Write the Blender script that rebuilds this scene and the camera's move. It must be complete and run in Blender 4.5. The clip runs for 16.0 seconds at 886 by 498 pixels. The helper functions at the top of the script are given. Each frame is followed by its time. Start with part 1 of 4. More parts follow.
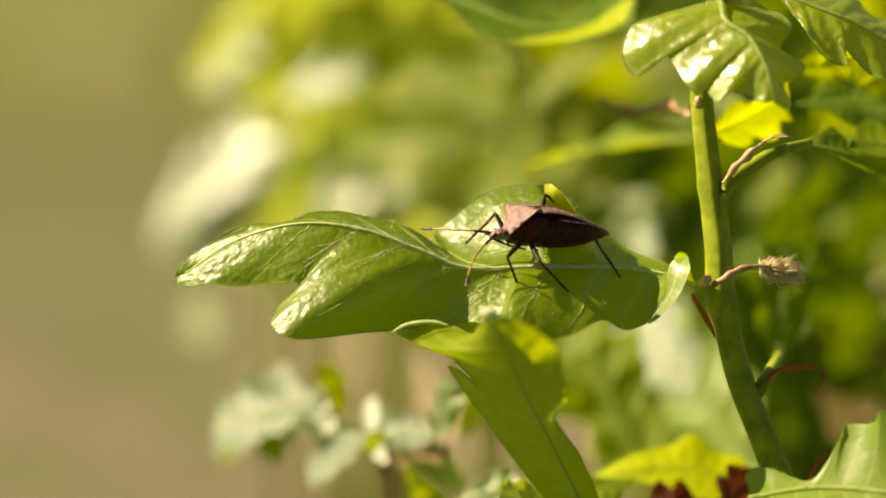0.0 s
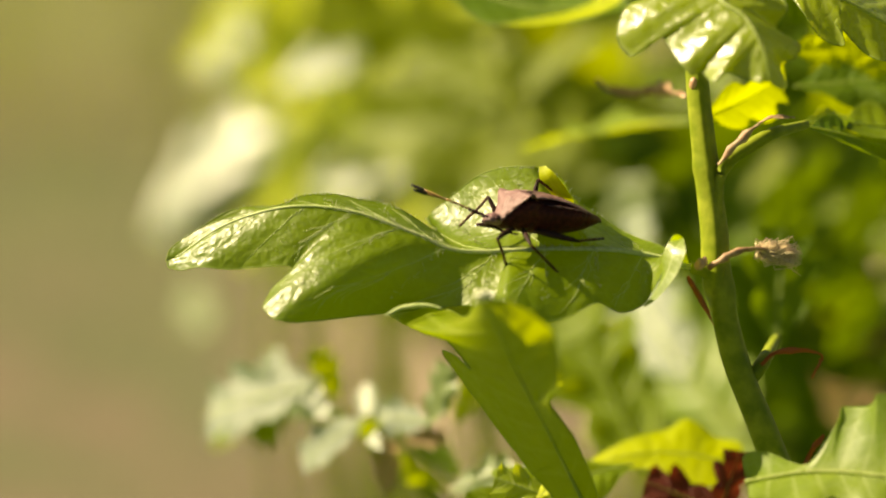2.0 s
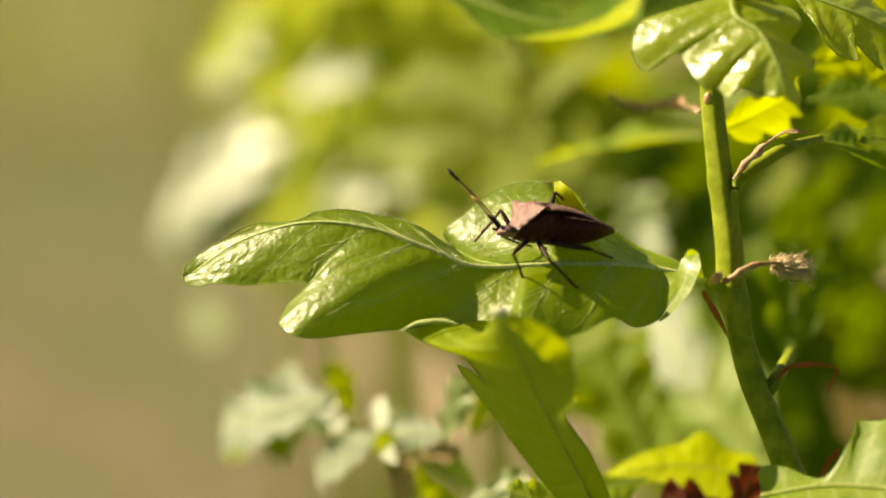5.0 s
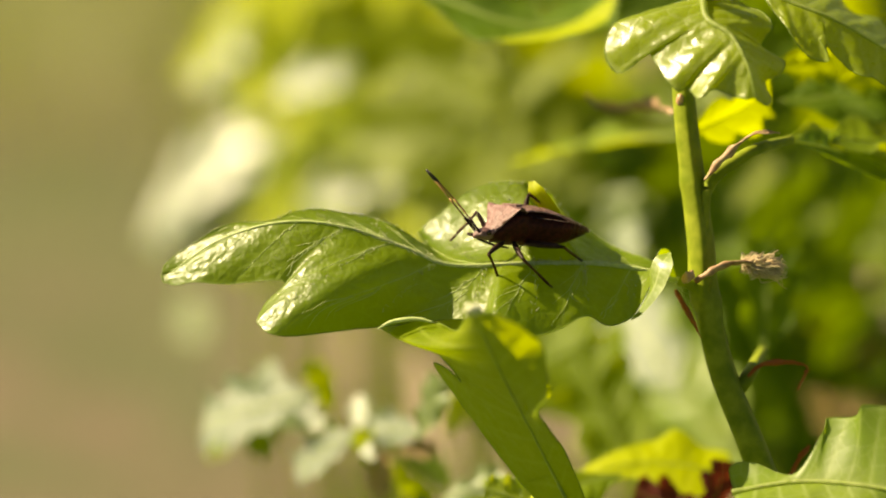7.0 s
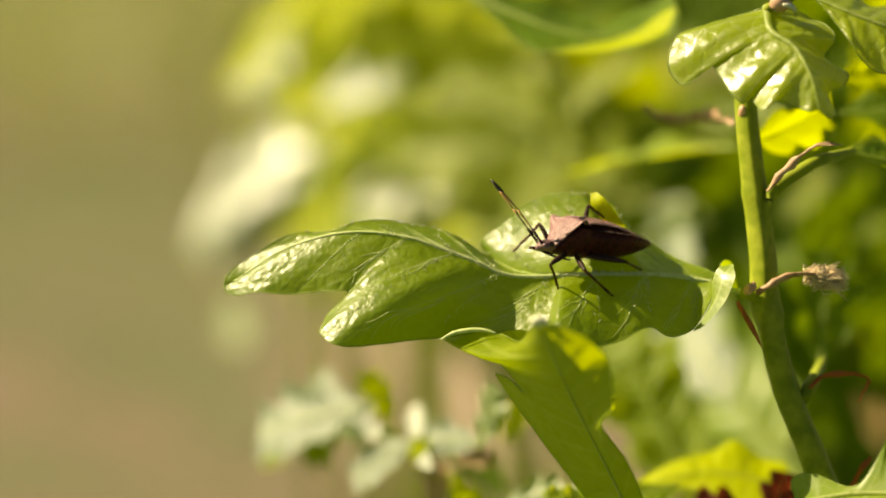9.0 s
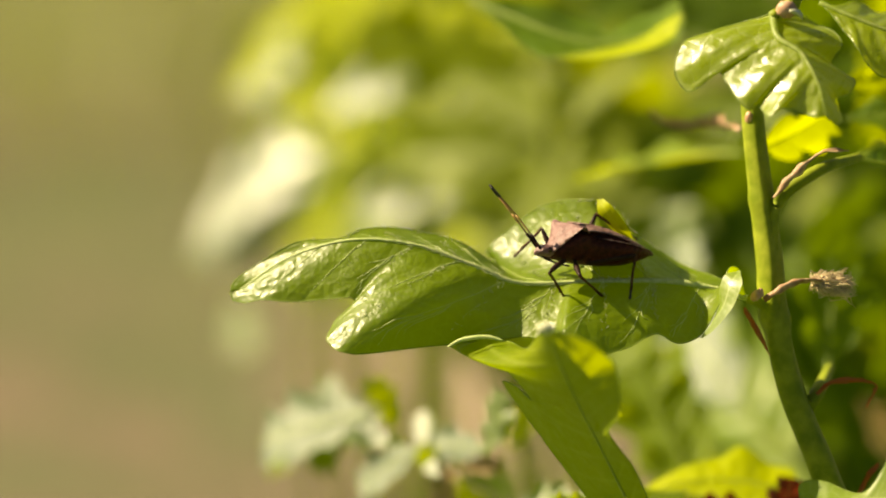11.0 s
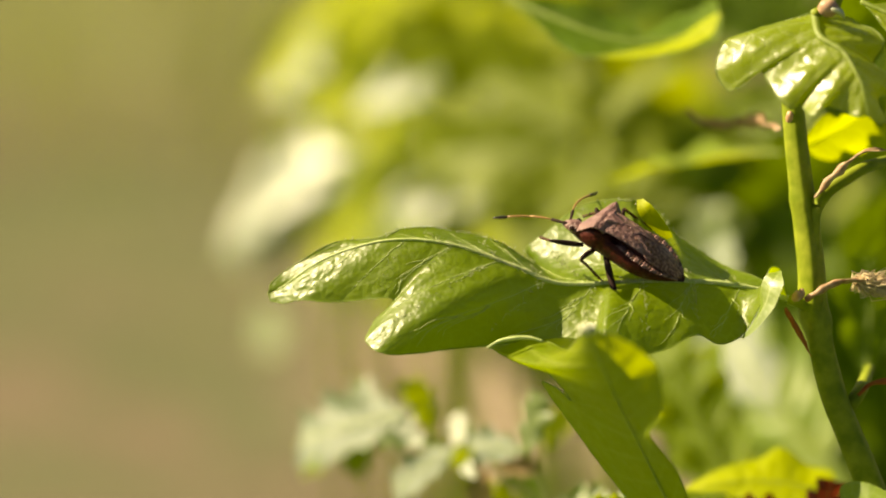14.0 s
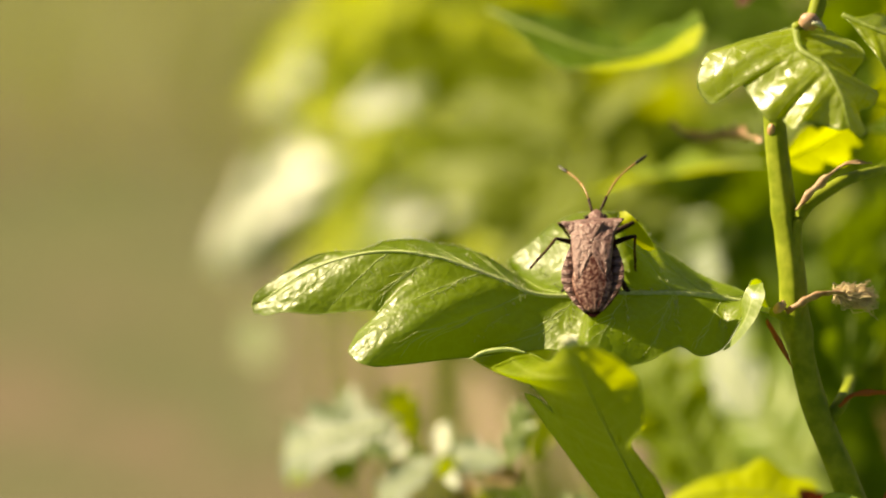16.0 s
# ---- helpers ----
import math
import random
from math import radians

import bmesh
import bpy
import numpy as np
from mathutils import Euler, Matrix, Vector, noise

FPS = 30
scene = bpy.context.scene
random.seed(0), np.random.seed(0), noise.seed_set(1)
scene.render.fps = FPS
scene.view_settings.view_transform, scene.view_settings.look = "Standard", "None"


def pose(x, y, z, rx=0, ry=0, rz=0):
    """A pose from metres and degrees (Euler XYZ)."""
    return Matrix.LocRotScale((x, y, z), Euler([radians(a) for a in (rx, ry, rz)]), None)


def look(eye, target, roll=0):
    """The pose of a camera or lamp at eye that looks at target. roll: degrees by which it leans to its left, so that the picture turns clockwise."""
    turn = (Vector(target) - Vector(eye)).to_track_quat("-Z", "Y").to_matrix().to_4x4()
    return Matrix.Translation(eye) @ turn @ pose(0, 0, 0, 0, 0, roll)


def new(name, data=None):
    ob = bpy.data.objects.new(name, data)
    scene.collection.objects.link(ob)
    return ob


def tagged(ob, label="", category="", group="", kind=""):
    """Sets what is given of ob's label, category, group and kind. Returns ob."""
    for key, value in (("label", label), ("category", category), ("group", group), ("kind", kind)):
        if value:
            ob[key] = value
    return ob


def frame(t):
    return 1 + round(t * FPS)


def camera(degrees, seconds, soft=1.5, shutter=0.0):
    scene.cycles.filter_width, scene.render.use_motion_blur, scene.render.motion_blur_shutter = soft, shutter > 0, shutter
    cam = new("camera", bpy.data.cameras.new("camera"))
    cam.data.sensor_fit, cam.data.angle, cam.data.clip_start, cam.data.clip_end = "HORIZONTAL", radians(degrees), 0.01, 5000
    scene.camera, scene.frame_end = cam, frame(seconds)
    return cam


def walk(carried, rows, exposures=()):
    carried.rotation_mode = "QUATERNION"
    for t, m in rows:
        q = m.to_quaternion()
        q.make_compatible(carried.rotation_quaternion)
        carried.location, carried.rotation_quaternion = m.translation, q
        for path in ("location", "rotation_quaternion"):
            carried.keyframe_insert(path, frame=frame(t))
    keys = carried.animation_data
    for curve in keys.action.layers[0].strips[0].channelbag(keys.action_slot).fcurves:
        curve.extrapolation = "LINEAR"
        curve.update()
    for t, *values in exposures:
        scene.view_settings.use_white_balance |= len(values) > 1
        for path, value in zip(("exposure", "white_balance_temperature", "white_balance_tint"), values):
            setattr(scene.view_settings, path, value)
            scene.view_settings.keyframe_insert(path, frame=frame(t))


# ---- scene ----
PITCH = radians(15)      # the lens looks down at the plant
STEP = 0.0574e-3         # one step of the focal plane's grid
FAR = 0.514              # from the lens to the focal plane
CENTRE = Vector((0.0, 0.0, 0.35))
RIGHT = Vector((1, 0, 0))
AHEAD = Vector((0, math.cos(PITCH), -math.sin(PITCH)))
ABOVE = Vector((0, math.sin(PITCH), math.cos(PITCH)))


def vec(r, u, a):
    """A direction: right, up and away from the lens."""
    return RIGHT * r + ABOVE * u + AHEAD * a


def mm(r, u, a):
    """A place, in millimetres from the middle of the focal plane."""
    return CENTRE + vec(r, u, a) * 0.001


def spot(h, v, w=0.0):
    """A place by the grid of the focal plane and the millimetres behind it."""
    k = STEP * (1 + w * 0.001 / FAR)
    return CENTRE + RIGHT * ((h - 784) * k) + ABOVE * ((441 - v) * k) + AHEAD * (w * 0.001)


cam = camera(10.0, 16.0, soft=2.0)
cam.data.dof.use_dof = True
cam.data.dof.focus_distance = FAR - 0.0035
cam.data.dof.aperture_fstop = 14.0


def stance(dx, dy, size, roll):
    """The held camera after a drift: mostly a shift of the lens, partly a turn."""
    off = RIGHT * (-dx * STEP) + ABOVE * (dy * STEP)
    return look(CENTRE - AHEAD * (FAR / size) + off * 0.8, CENTRE + off, roll)


walk(cam, [
    (0, stance(27.4, 4.7, 1.0069, 0.26)),
    (0.5, stance(24.1, 2.1, 1.0128, 0.12)),
    (1, stance(20.1, -2.2, 1.0139, 0.17)),
    (1.5, stance(15.6, -14.4, 1.0142, 0.07)),
    (2, stance(16.2, -25.4, 1.0152, 0.16)),
    (2.5, stance(20.8, -29.6, 1.0153, 0.06)),
    (3, stance(32.7, -25.2, 1.0226, -0.02)),
    (3.5, stance(44.3, -16.7, 1.0197, -0.09)),
    (4, stance(52.5, -8.8, 1.0197, -0.03)),
    (6.5, stance(10.7, 5.4, 1.0001, -0.03)),
    (7, stance(-0.0, -0.0, 1.0000, -0.00)),
    (7.5, stance(8.7, 0.7, 0.9995, 0.01)),
    (8, stance(39.6, 6.9, 1.0022, 0.05)),
    (8.5, stance(83.3, 14.2, 1.0011, -0.01)),
    (9, stance(110.5, 19.0, 0.9985, 0.11)),
    (11.5, stance(128.6, 34.0, 1.0006, -0.04)),
    (12, stance(151.9, 32.1, 1.0016, -0.04)),
    (12.5, stance(180.8, 27.0, 1.0030, -0.15)),
    (13, stance(197.5, 27.8, 1.0077, -0.09)),
    (13.5, stance(198.4, 29.9, 1.0012, -0.11)),
    (14, stance(191.3, 31.8, 1.0051, -0.04)),
    (14.5, stance(178.2, 33.2, 1.0057, -0.07)),
    (15, stance(161.6, 33.9, 1.0032, -0.05)),
    (15.5, stance(155.6, 39.6, 1.0039, -0.11)),
    (16, stance(161.3, 53.1, 1.0006, -0.02)),
], [(0, 1.27, 7450, 12), (16, 1.27, 7450, 12)])

# ---- light ----
SUN = vec(-0.74, 0.655, 0.04).normalized()
world = bpy.data.worlds.new("sky")
scene.world = world
world.use_nodes = True
wn = world.node_tree.nodes
sky = wn.new("ShaderNodeTexSky")
sky.sky_type = 'NISHITA'
sky.sun_disc = False
sky.sun_elevation = math.asin(SUN.z)
sky.sun_rotation = math.atan2(SUN.x, SUN.y)
world.node_tree.links.new(sky.outputs[0], wn["Background"].inputs[0])
wn["Background"].inputs[1].default_value = 0.024
sun = new("sun", bpy.data.lights.new("sun", 'SUN'))
sun.data.energy = 5.0
sun.data.angle = radians(0.53)
sun.data.color = (1.0, 0.87, 0.60)
sun.matrix_world = look(SUN * 3, (0, 0, 0))

# ---- materials ----


def shader(name):
    m = bpy.data.materials.new(name)
    m.use_nodes = True
    nt = m.node_tree
    p = nt.nodes["Principled BSDF"]
    return m, nt, p


def node(nt, kind, **inputs):
    n = nt.nodes.new("ShaderNode" + kind)
    for k, v in inputs.items():
        key = int(k[1:]) if k[0] == "i" and k[1:].isdigit() else k.replace("_", " ")
        if isinstance(v, bpy.types.NodeSocket):
            nt.links.new(v, n.inputs[key])
        else:
            n.inputs[key].default_value = v
    return n


def mixc(nt, fac, a, b, how='MIX'):
    n = nt.nodes.new("ShaderNodeMix")
    n.data_type = 'RGBA'
    n.blend_type = how
    for k, v in ((0, fac), (6, a), (7, b)):
        if isinstance(v, bpy.types.NodeSocket):
            nt.links.new(v, n.inputs[k])
        else:
            n.inputs[k].default_value = v
    return n.outputs[2]


def span(nt, value, a, b, c=0.0, d=1.0):
    n = nt.nodes.new("ShaderNodeMapRange")
    nt.links.new(value, n.inputs[0])
    for i, v in enumerate((a, b, c, d)):
        n.inputs[i + 1].default_value = v
    return n.outputs[0]


def attr(nt, name):
    n = nt.nodes.new("ShaderNodeAttribute")
    n.attribute_name = name
    return n.outputs["Fac"]


def grain(nt, scale, detail=4.0, rough=0.55):
    tc = nt.nodes.new("ShaderNodeTexCoord")
    n = node(nt, "TexNoise", Vector=tc.outputs["Object"], Scale=scale, Detail=detail, Roughness=rough)
    return n.outputs[0]


def bump(nt, height, strength, distance):
    n = node(nt, "Bump", Strength=strength, Distance=distance, Height=height)
    return n.outputs[0]


def leaf_material(name, deep, fresh, vein, through_colour, share=0.4, gloss=0.36, blister=900.0, lift=0.00025, spec=0.6, coat=0.0, net_scale=480.0, relief=0.22):
    """Upper epidermis with cuticle gloss over a thin blade that lets light through."""
    m, nt, p = shader(name)
    big = grain(nt, 130.0, 3.0)
    fine = grain(nt, blister, 3.0)
    rnd = nt.nodes.new("ShaderNodeObjectInfo").outputs["Random"]
    col = mixc(nt, span(nt, big, 0.35, 0.65), (*deep, 1), (*fresh, 1))
    col = mixc(nt, span(nt, rnd, 0, 1, 0.0, 0.45), col, (*fresh, 1))
    col = mixc(nt, span(nt, fine, 0.4, 0.75, 0.0, 0.35), col, (*[c * 0.6 for c in deep], 1))
    v = attr(nt, "vein")
    col = mixc(nt, v, col, (*vein, 1))
    nt.links.new(col, p.inputs["Base Color"])
    nt.links.new(span(nt, fine, 0.3, 0.7, gloss - 0.08, gloss + 0.14), p.inputs["Roughness"])
    p.inputs["Specular IOR Level"].default_value = spec
    p.inputs["Coat Weight"].default_value = coat
    p.inputs["Coat Roughness"].default_value = gloss - 0.06
    tissue = node(nt, "TexVoronoi", Scale=blister * 0.9)
    tc = nt.nodes.new("ShaderNodeTexCoord")
    nt.links.new(tc.outputs["Object"], tissue.inputs["Vector"])
    h = nt.nodes.new("ShaderNodeMath")
    h.operation = 'ADD'
    nt.links.new(fine, h.inputs[0])
    nt.links.new(tissue.outputs["Distance"], h.inputs[1])
    warp = nt.nodes.new("ShaderNodeVectorMath")
    warp.operation = 'MULTIPLY_ADD'
    nt.links.new(node(nt, "TexNoise", Vector=tc.outputs["Object"], Scale=300.0, Detail=2.0).outputs["Color"], warp.inputs[0])
    warp.inputs[1].default_value = (0.0018, 0.0018, 0.0018)
    nt.links.new(tc.outputs["Object"], warp.inputs[2])
    net = node(nt, "TexVoronoi", Vector=warp.outputs[0], Scale=net_scale)
    net.feature = 'DISTANCE_TO_EDGE'
    line = span(nt, net.outputs["Distance"], 0.0, 0.055, 0.2, 0.0)
    col = mixc(nt, line, col, (*vein, 1))
    nt.links.new(col, p.inputs["Base Color"])
    low = node(nt, "Bump", Strength=relief, Distance=0.0003, Height=span(nt, net.outputs["Distance"], 0.0, 0.35))
    b = node(nt, "Bump", Strength=0.6, Distance=lift, Height=h.outputs[0], Normal=low.outputs[0]).outputs[0]
    nt.links.new(b, p.inputs["Normal"])
    t = node(nt, "BsdfTranslucent", Color=mixc(nt, span(nt, big, 0.3, 0.7, 0.0, 0.5), (*through_colour, 1), (*[c * 0.7 for c in through_colour], 1)))
    mx = node(nt, "MixShader", i0=share, i1=p.outputs[0], i2=t.outputs[0])
    nt.links.new(mx.outputs[0], nt.nodes["Material Output"].inputs[0])
    return m


def skin_material(name, dark, light, scale, rough=0.5, lift=0.0, spec=0.5, lo=0.35, hi=0.65, spots=None):
    m, nt, p = shader(name)
    big, fine = grain(nt, scale * 0.22, 3.0), grain(nt, scale, 4.0)
    col = mixc(nt, span(nt, fine, lo, hi), (*dark, 1), (*light, 1))
    col = mixc(nt, span(nt, big, 0.35, 0.7, 0.0, 0.45), col, (*dark, 1))
    if spots:
        tc = nt.nodes.new("ShaderNodeTexCoord")
        vo = node(nt, "TexVoronoi", Vector=tc.outputs["Object"], Scale=scale * 1.3)
        col = mixc(nt, span(nt, vo.outputs["Distance"], 0.12, 0.34, 0.75, 0.0), col, (*spots, 1))
    nt.links.new(col, p.inputs["Base Color"])
    nt.links.new(span(nt, fine, 0.3, 0.7, max(0.05, rough - 0.1), rough + 0.12), p.inputs["Roughness"])
    p.inputs["Specular IOR Level"].default_value = spec
    if lift:
        nt.links.new(bump(nt, fine, 0.8, lift), p.inputs["Normal"])
    return m


LEAF = leaf_material("young_oak_leaf", (0.095, 0.16, 0.002), (0.185, 0.255, 0.004), (0.30, 0.40, 0.08), (0.54, 0.63, 0.004), 0.48, 0.45, 1300.0, 0.00010, 0.28)
LEAF_HERO = leaf_material("bug_oak_leaf", (0.075, 0.135, 0.002), (0.165, 0.23, 0.003), (0.30, 0.40, 0.08), (0.46, 0.60, 0.004), 0.40, 0.36, 2000.0, 0.00006, 0.5, 0.04)
# brightened leaf copy: sunlight through the blade is put into its base colour
LEAF_SUNLIT = leaf_material("sunlit_oak_leaf", (0.41, 0.48, 0.002), (0.52, 0.575, 0.003), (0.56, 0.62, 0.03), (0.68, 0.76, 0.003), 0.45, 0.5, 500.0, 0.00006, 0.3)
LEAF_TAN = leaf_material("tan_leaf", (0.38, 0.22, 0.09), (0.55, 0.38, 0.18), (0.5, 0.35, 0.18), (0.55, 0.34, 0.10), 0.3, 0.5, 700.0, 0.0001)
# darkened copy of the oak leaf: shade is put into the base colour
LEAF_DARK = leaf_material("shade_toned_oak_leaf", (0.047, 0.10, 0.002), (0.100, 0.165, 0.004), (0.16, 0.26, 0.03), (0.27, 0.40, 0.003), 0.42, 0.5, 900.0, 0.00008, 0.22)
LEAF_GLOSS = leaf_material("glossy_oak_leaf", (0.17, 0.24, 0.004), (0.27, 0.345, 0.010), (0.42, 0.50, 0.18), (0.64, 0.72, 0.01), 0.46, 0.30, 900.0, 0.00006, 0.8, 0.12)
# paled towards white: part of the gloss is put into the base colour
LEAF_PALE = leaf_material("sheen_paled_oak_leaf", (0.13, 0.21, 0.045), (0.25, 0.32, 0.12), (0.36, 0.42, 0.22), (0.40, 0.54, 0.08), 0.28, 0.42, 500.0, 0.00006, 0.8, 0.3)
LEAF_RED = leaf_material("red_brown_leaf", (0.06, 0.008, 0.005), (0.13, 0.022, 0.010), (0.16, 0.04, 0.02), (0.25, 0.04, 0.01), 0.3, 0.5, 900.0, 0.00008, 0.3)
# whitish base colour paints sky sheen on top of the real coat
LEAF_SHEEN = leaf_material("sheen_coloured_oak_leaf", (0.16, 0.22, 0.12), (0.28, 0.33, 0.23), (0.36, 0.42, 0.26), (0.45, 0.55, 0.10), 0.22, 0.40, 500.0, 0.00003, 0.9, 0.55)
LEAF_OLIVE = leaf_material("olive_oak_leaf", (0.12, 0.165, 0.002), (0.19, 0.24, 0.003), (0.24, 0.30, 0.04), (0.50, 0.57, 0.003), 0.42, 0.45, 700.0, 0.00006, 0.3)
LEAF_SMOOTH = leaf_material("smooth_oak_leaf", (0.13, 0.215, 0.02), (0.22, 0.30, 0.035), (0.42, 0.50, 0.18), (0.50, 0.66, 0.02), 0.38, 0.38, 700.0, 0.00002, 0.4, relief=0.04)
LEAF_FOLD = leaf_material("folded_oak_leaf", (0.16, 0.225, 0.006), (0.27, 0.325, 0.012), (0.42, 0.48, 0.10), (0.70, 0.80, 0.008), 0.55, 0.42, 700.0, 0.00002, 0.3, relief=0.04)
# greyish base colour paints a dim sheen
LEAF_DULL = leaf_material("dull_oak_leaf", (0.09, 0.14, 0.075), (0.175, 0.22, 0.15), (0.3, 0.36, 0.2), (0.40, 0.52, 0.08), 0.25, 0.46, 500.0, 0.00006, 0.5)
MARGIN = leaf_material("leaf_edge", (0.15, 0.24, 0.02), (0.26, 0.34, 0.05), (0.3, 0.4, 0.1), (0.55, 0.68, 0.04), 0.5, 0.45)
VEIN = leaf_material("leaf_vein", (0.30, 0.40, 0.07), (0.42, 0.50, 0.15), (0.42, 0.50, 0.15), (0.62, 0.72, 0.12), 0.5, 0.45, 1500.0, 0.00005)
VEIN_PALE = skin_material("pale_leaf_vein", (0.40, 0.50, 0.16), (0.58, 0.65, 0.30), 1500, 0.45)
HAIR = skin_material("leaf_hair", (0.55, 0.58, 0.36), (0.72, 0.74, 0.52), 2000, 0.5)
STEM = skin_material("green_stem", (0.16, 0.215, 0.012), (0.315, 0.36, 0.034), 500, 0.5, 0.00005, 0.12, spots=(0.20, 0.235, 0.02))
STEM_BROWN = skin_material("woody_stem", (0.10, 0.06, 0.03), (0.2, 0.14, 0.08), 700, 0.7, 0.0002)
DRY = skin_material("dry_bract", (0.26, 0.12, 0.05), (0.60, 0.45, 0.28), 1100, 0.6, 0.0002)
RUST = leaf_material("rusty_bract", (0.30, 0.09, 0.02), (0.48, 0.20, 0.06), (0.55, 0.36, 0.18), (0.75, 0.28, 0.05), 0.5, 0.6, 1100.0, 0.00012, 0.3)
TUFT = skin_material("dry_tuft", (0.58, 0.44, 0.24), (0.82, 0.69, 0.46), 1400, 0.7)
BUD = skin_material("bud_scale", (0.45, 0.24, 0.14), (0.62, 0.43, 0.28), 1500, 0.5)
SHELL = skin_material("bug_cuticle", (0.125, 0.053, 0.046), (0.295, 0.175, 0.162), 2000, 0.46, 0.0004, 0.5, 0.28, 0.6, spots=(0.18, 0.092, 0.076))
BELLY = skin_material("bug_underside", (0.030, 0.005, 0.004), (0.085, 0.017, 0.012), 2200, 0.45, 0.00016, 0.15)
STRIPE = skin_material("bug_margin_dark", (0.07, 0.03, 0.022), (0.12, 0.06, 0.045), 1800, 0.5)
MEMBRANE = skin_material("wing_membrane", (0.085, 0.023, 0.015), (0.36, 0.205, 0.165), 3000, 0.36, 0.0001, 0.5, 0.46, 0.60)
LEG = skin_material("bug_leg_dark", (0.02, 0.010, 0.008), (0.05, 0.024, 0.018), 2200, 0.5, 0.00003, 0.12)
TIBIA = skin_material("bug_leg_brown", (0.045, 0.018, 0.009), (0.115, 0.050, 0.022), 2200, 0.45, 0.0, 0.15)
ORANGE = skin_material("antenna_orange", (0.30, 0.14, 0.035), (0.48, 0.27, 0.09), 2200, 0.4)
BLACK = skin_material("antenna_black", (0.012, 0.008, 0.007), (0.03, 0.018, 0.014), 2200, 0.4)
EYEM = skin_material("bug_eye", (0.02, 0.01, 0.008), (0.05, 0.02, 0.015), 3000, 0.15)


def ground_material():
    """Bare pinkish soil that gives way to rough grass further off."""
    m, nt, p = shader("soil_and_grass")
    tc = nt.nodes.new("ShaderNodeTexCoord")
    sep = node(nt, "SeparateXYZ", Vector=tc.outputs["Object"])
    wide, mid, fine = grain(nt, 1.5, 4.0), grain(nt, 17.0, 2.0), grain(nt, 90.0, 5.0)
    soil = mixc(nt, span(nt, fine, 0.3, 0.7), (0.105, 0.08, 0.042, 1), (0.18, 0.135, 0.082, 1))
    soil = mixc(nt, span(nt, mid, 0.44, 0.58, 0.0, 0.85), soil, (0.075, 0.10, 0.028, 1))
    away = node(nt, "VectorMath", i0=tc.outputs["Object"], i1=(0.115, 1.15, 0.0))
    away.operation = 'DISTANCE'
    drift = node(nt, "Math", i0=grain(nt, 14.0, 3.0), i1=0.14, i2=away.outputs["Value"])
    drift.operation = 'MULTIPLY_ADD'
    pink = mixc(nt, span(nt, fine, 0.3, 0.7), (0.46, 0.33, 0.255, 1), (0.64, 0.48, 0.38, 1))
    soil = mixc(nt, span(nt, drift.outputs[0], 0.18, 0.25, 1.0, 0.0), soil, pink)
    for px, py, near, gone in ((-0.113, 1.18, 0.045, 0.085), (-0.14, 1.36, 0.07, 0.15), (-0.20, 1.37, 0.05, 0.11), (-0.18, 1.23, 0.03, 0.08)):   # dark olive patches with ragged edges on the bare soil
        olive_patch = node(nt, "VectorMath", i0=tc.outputs["Object"], i1=(px, py, 0.0))
        olive_patch.operation = 'DISTANCE'
        ragged = node(nt, "Math", i0=grain(nt, 45.0, 3.0), i1=0.05, i2=olive_patch.outputs["Value"])
        ragged.operation = 'MULTIPLY_ADD'
        soil = mixc(nt, span(nt, ragged.outputs[0], near, gone, 0.8, 0.0), soil, (0.078, 0.092, 0.028, 1))
    grass = mixc(nt, span(nt, fine, 0.3, 0.7), (0.085, 0.10, 0.02, 1), (0.165, 0.178, 0.045, 1))
    grass = mixc(nt, span(nt, mid, 0.45, 0.7, 0.0, 0.6), grass, (0.175, 0.165, 0.062, 1))
    a = nt.nodes.new("ShaderNodeMath")
    a.operation = 'MULTIPLY_ADD'
    nt.links.new(wide, a.inputs[0])
    a.inputs[1].default_value = 1.6
    nt.links.new(sep.outputs[1], a.inputs[2])
    col = mixc(nt, span(nt, a.outputs[0], 2.10, 2.45), soil, grass)
    edge = node(nt, "Math", i0=grain(nt, 3.0, 4.0), i1=0.25, i2=sep.outputs[1])
    edge.operation = 'MULTIPLY_ADD'
    bounce_green = mixc(nt, span(nt, fine, 0.3, 0.7), (0.055, 0.095, 0.011, 1), (0.095, 0.15, 0.021, 1))
    bounce_green = mixc(nt, span(nt, mid, 0.5, 0.7, 0.0, 0.5), bounce_green, (0.10, 0.10, 0.03, 1))
    col = mixc(nt, span(nt, edge.outputs[0], 0.82, 1.0), bounce_green, col)   # unseen green added near the lens to tint the ground's bounce light
    nt.links.new(col, p.inputs["Base Color"])
    p.inputs["Roughness"].default_value = 0.9
    nt.links.new(bump(nt, fine, 0.8, 0.01), p.inputs["Normal"])
    return m


SOIL = ground_material()
GRASS = leaf_material("grass_blade", (0.12, 0.15, 0.02), (0.24, 0.25, 0.05), (0.3, 0.3, 0.1), (0.3, 0.34, 0.04), 0.35, 0.45)

# ---- shapes ----


def part(name, bm, material, parent=None, label="", smooth=True):
    """Links a bmesh as one mesh object under a thing or part."""
    me = bpy.data.meshes.new(name)
    bmesh.ops.recalc_face_normals(bm, faces=bm.faces)
    bm.to_mesh(me)
    bm.free()
    if smooth:
        me.shade_smooth()
    me.materials.append(material)
    ob = new(name, me)
    ob.parent = parent
    if label:
        tagged(ob, label)
    return ob


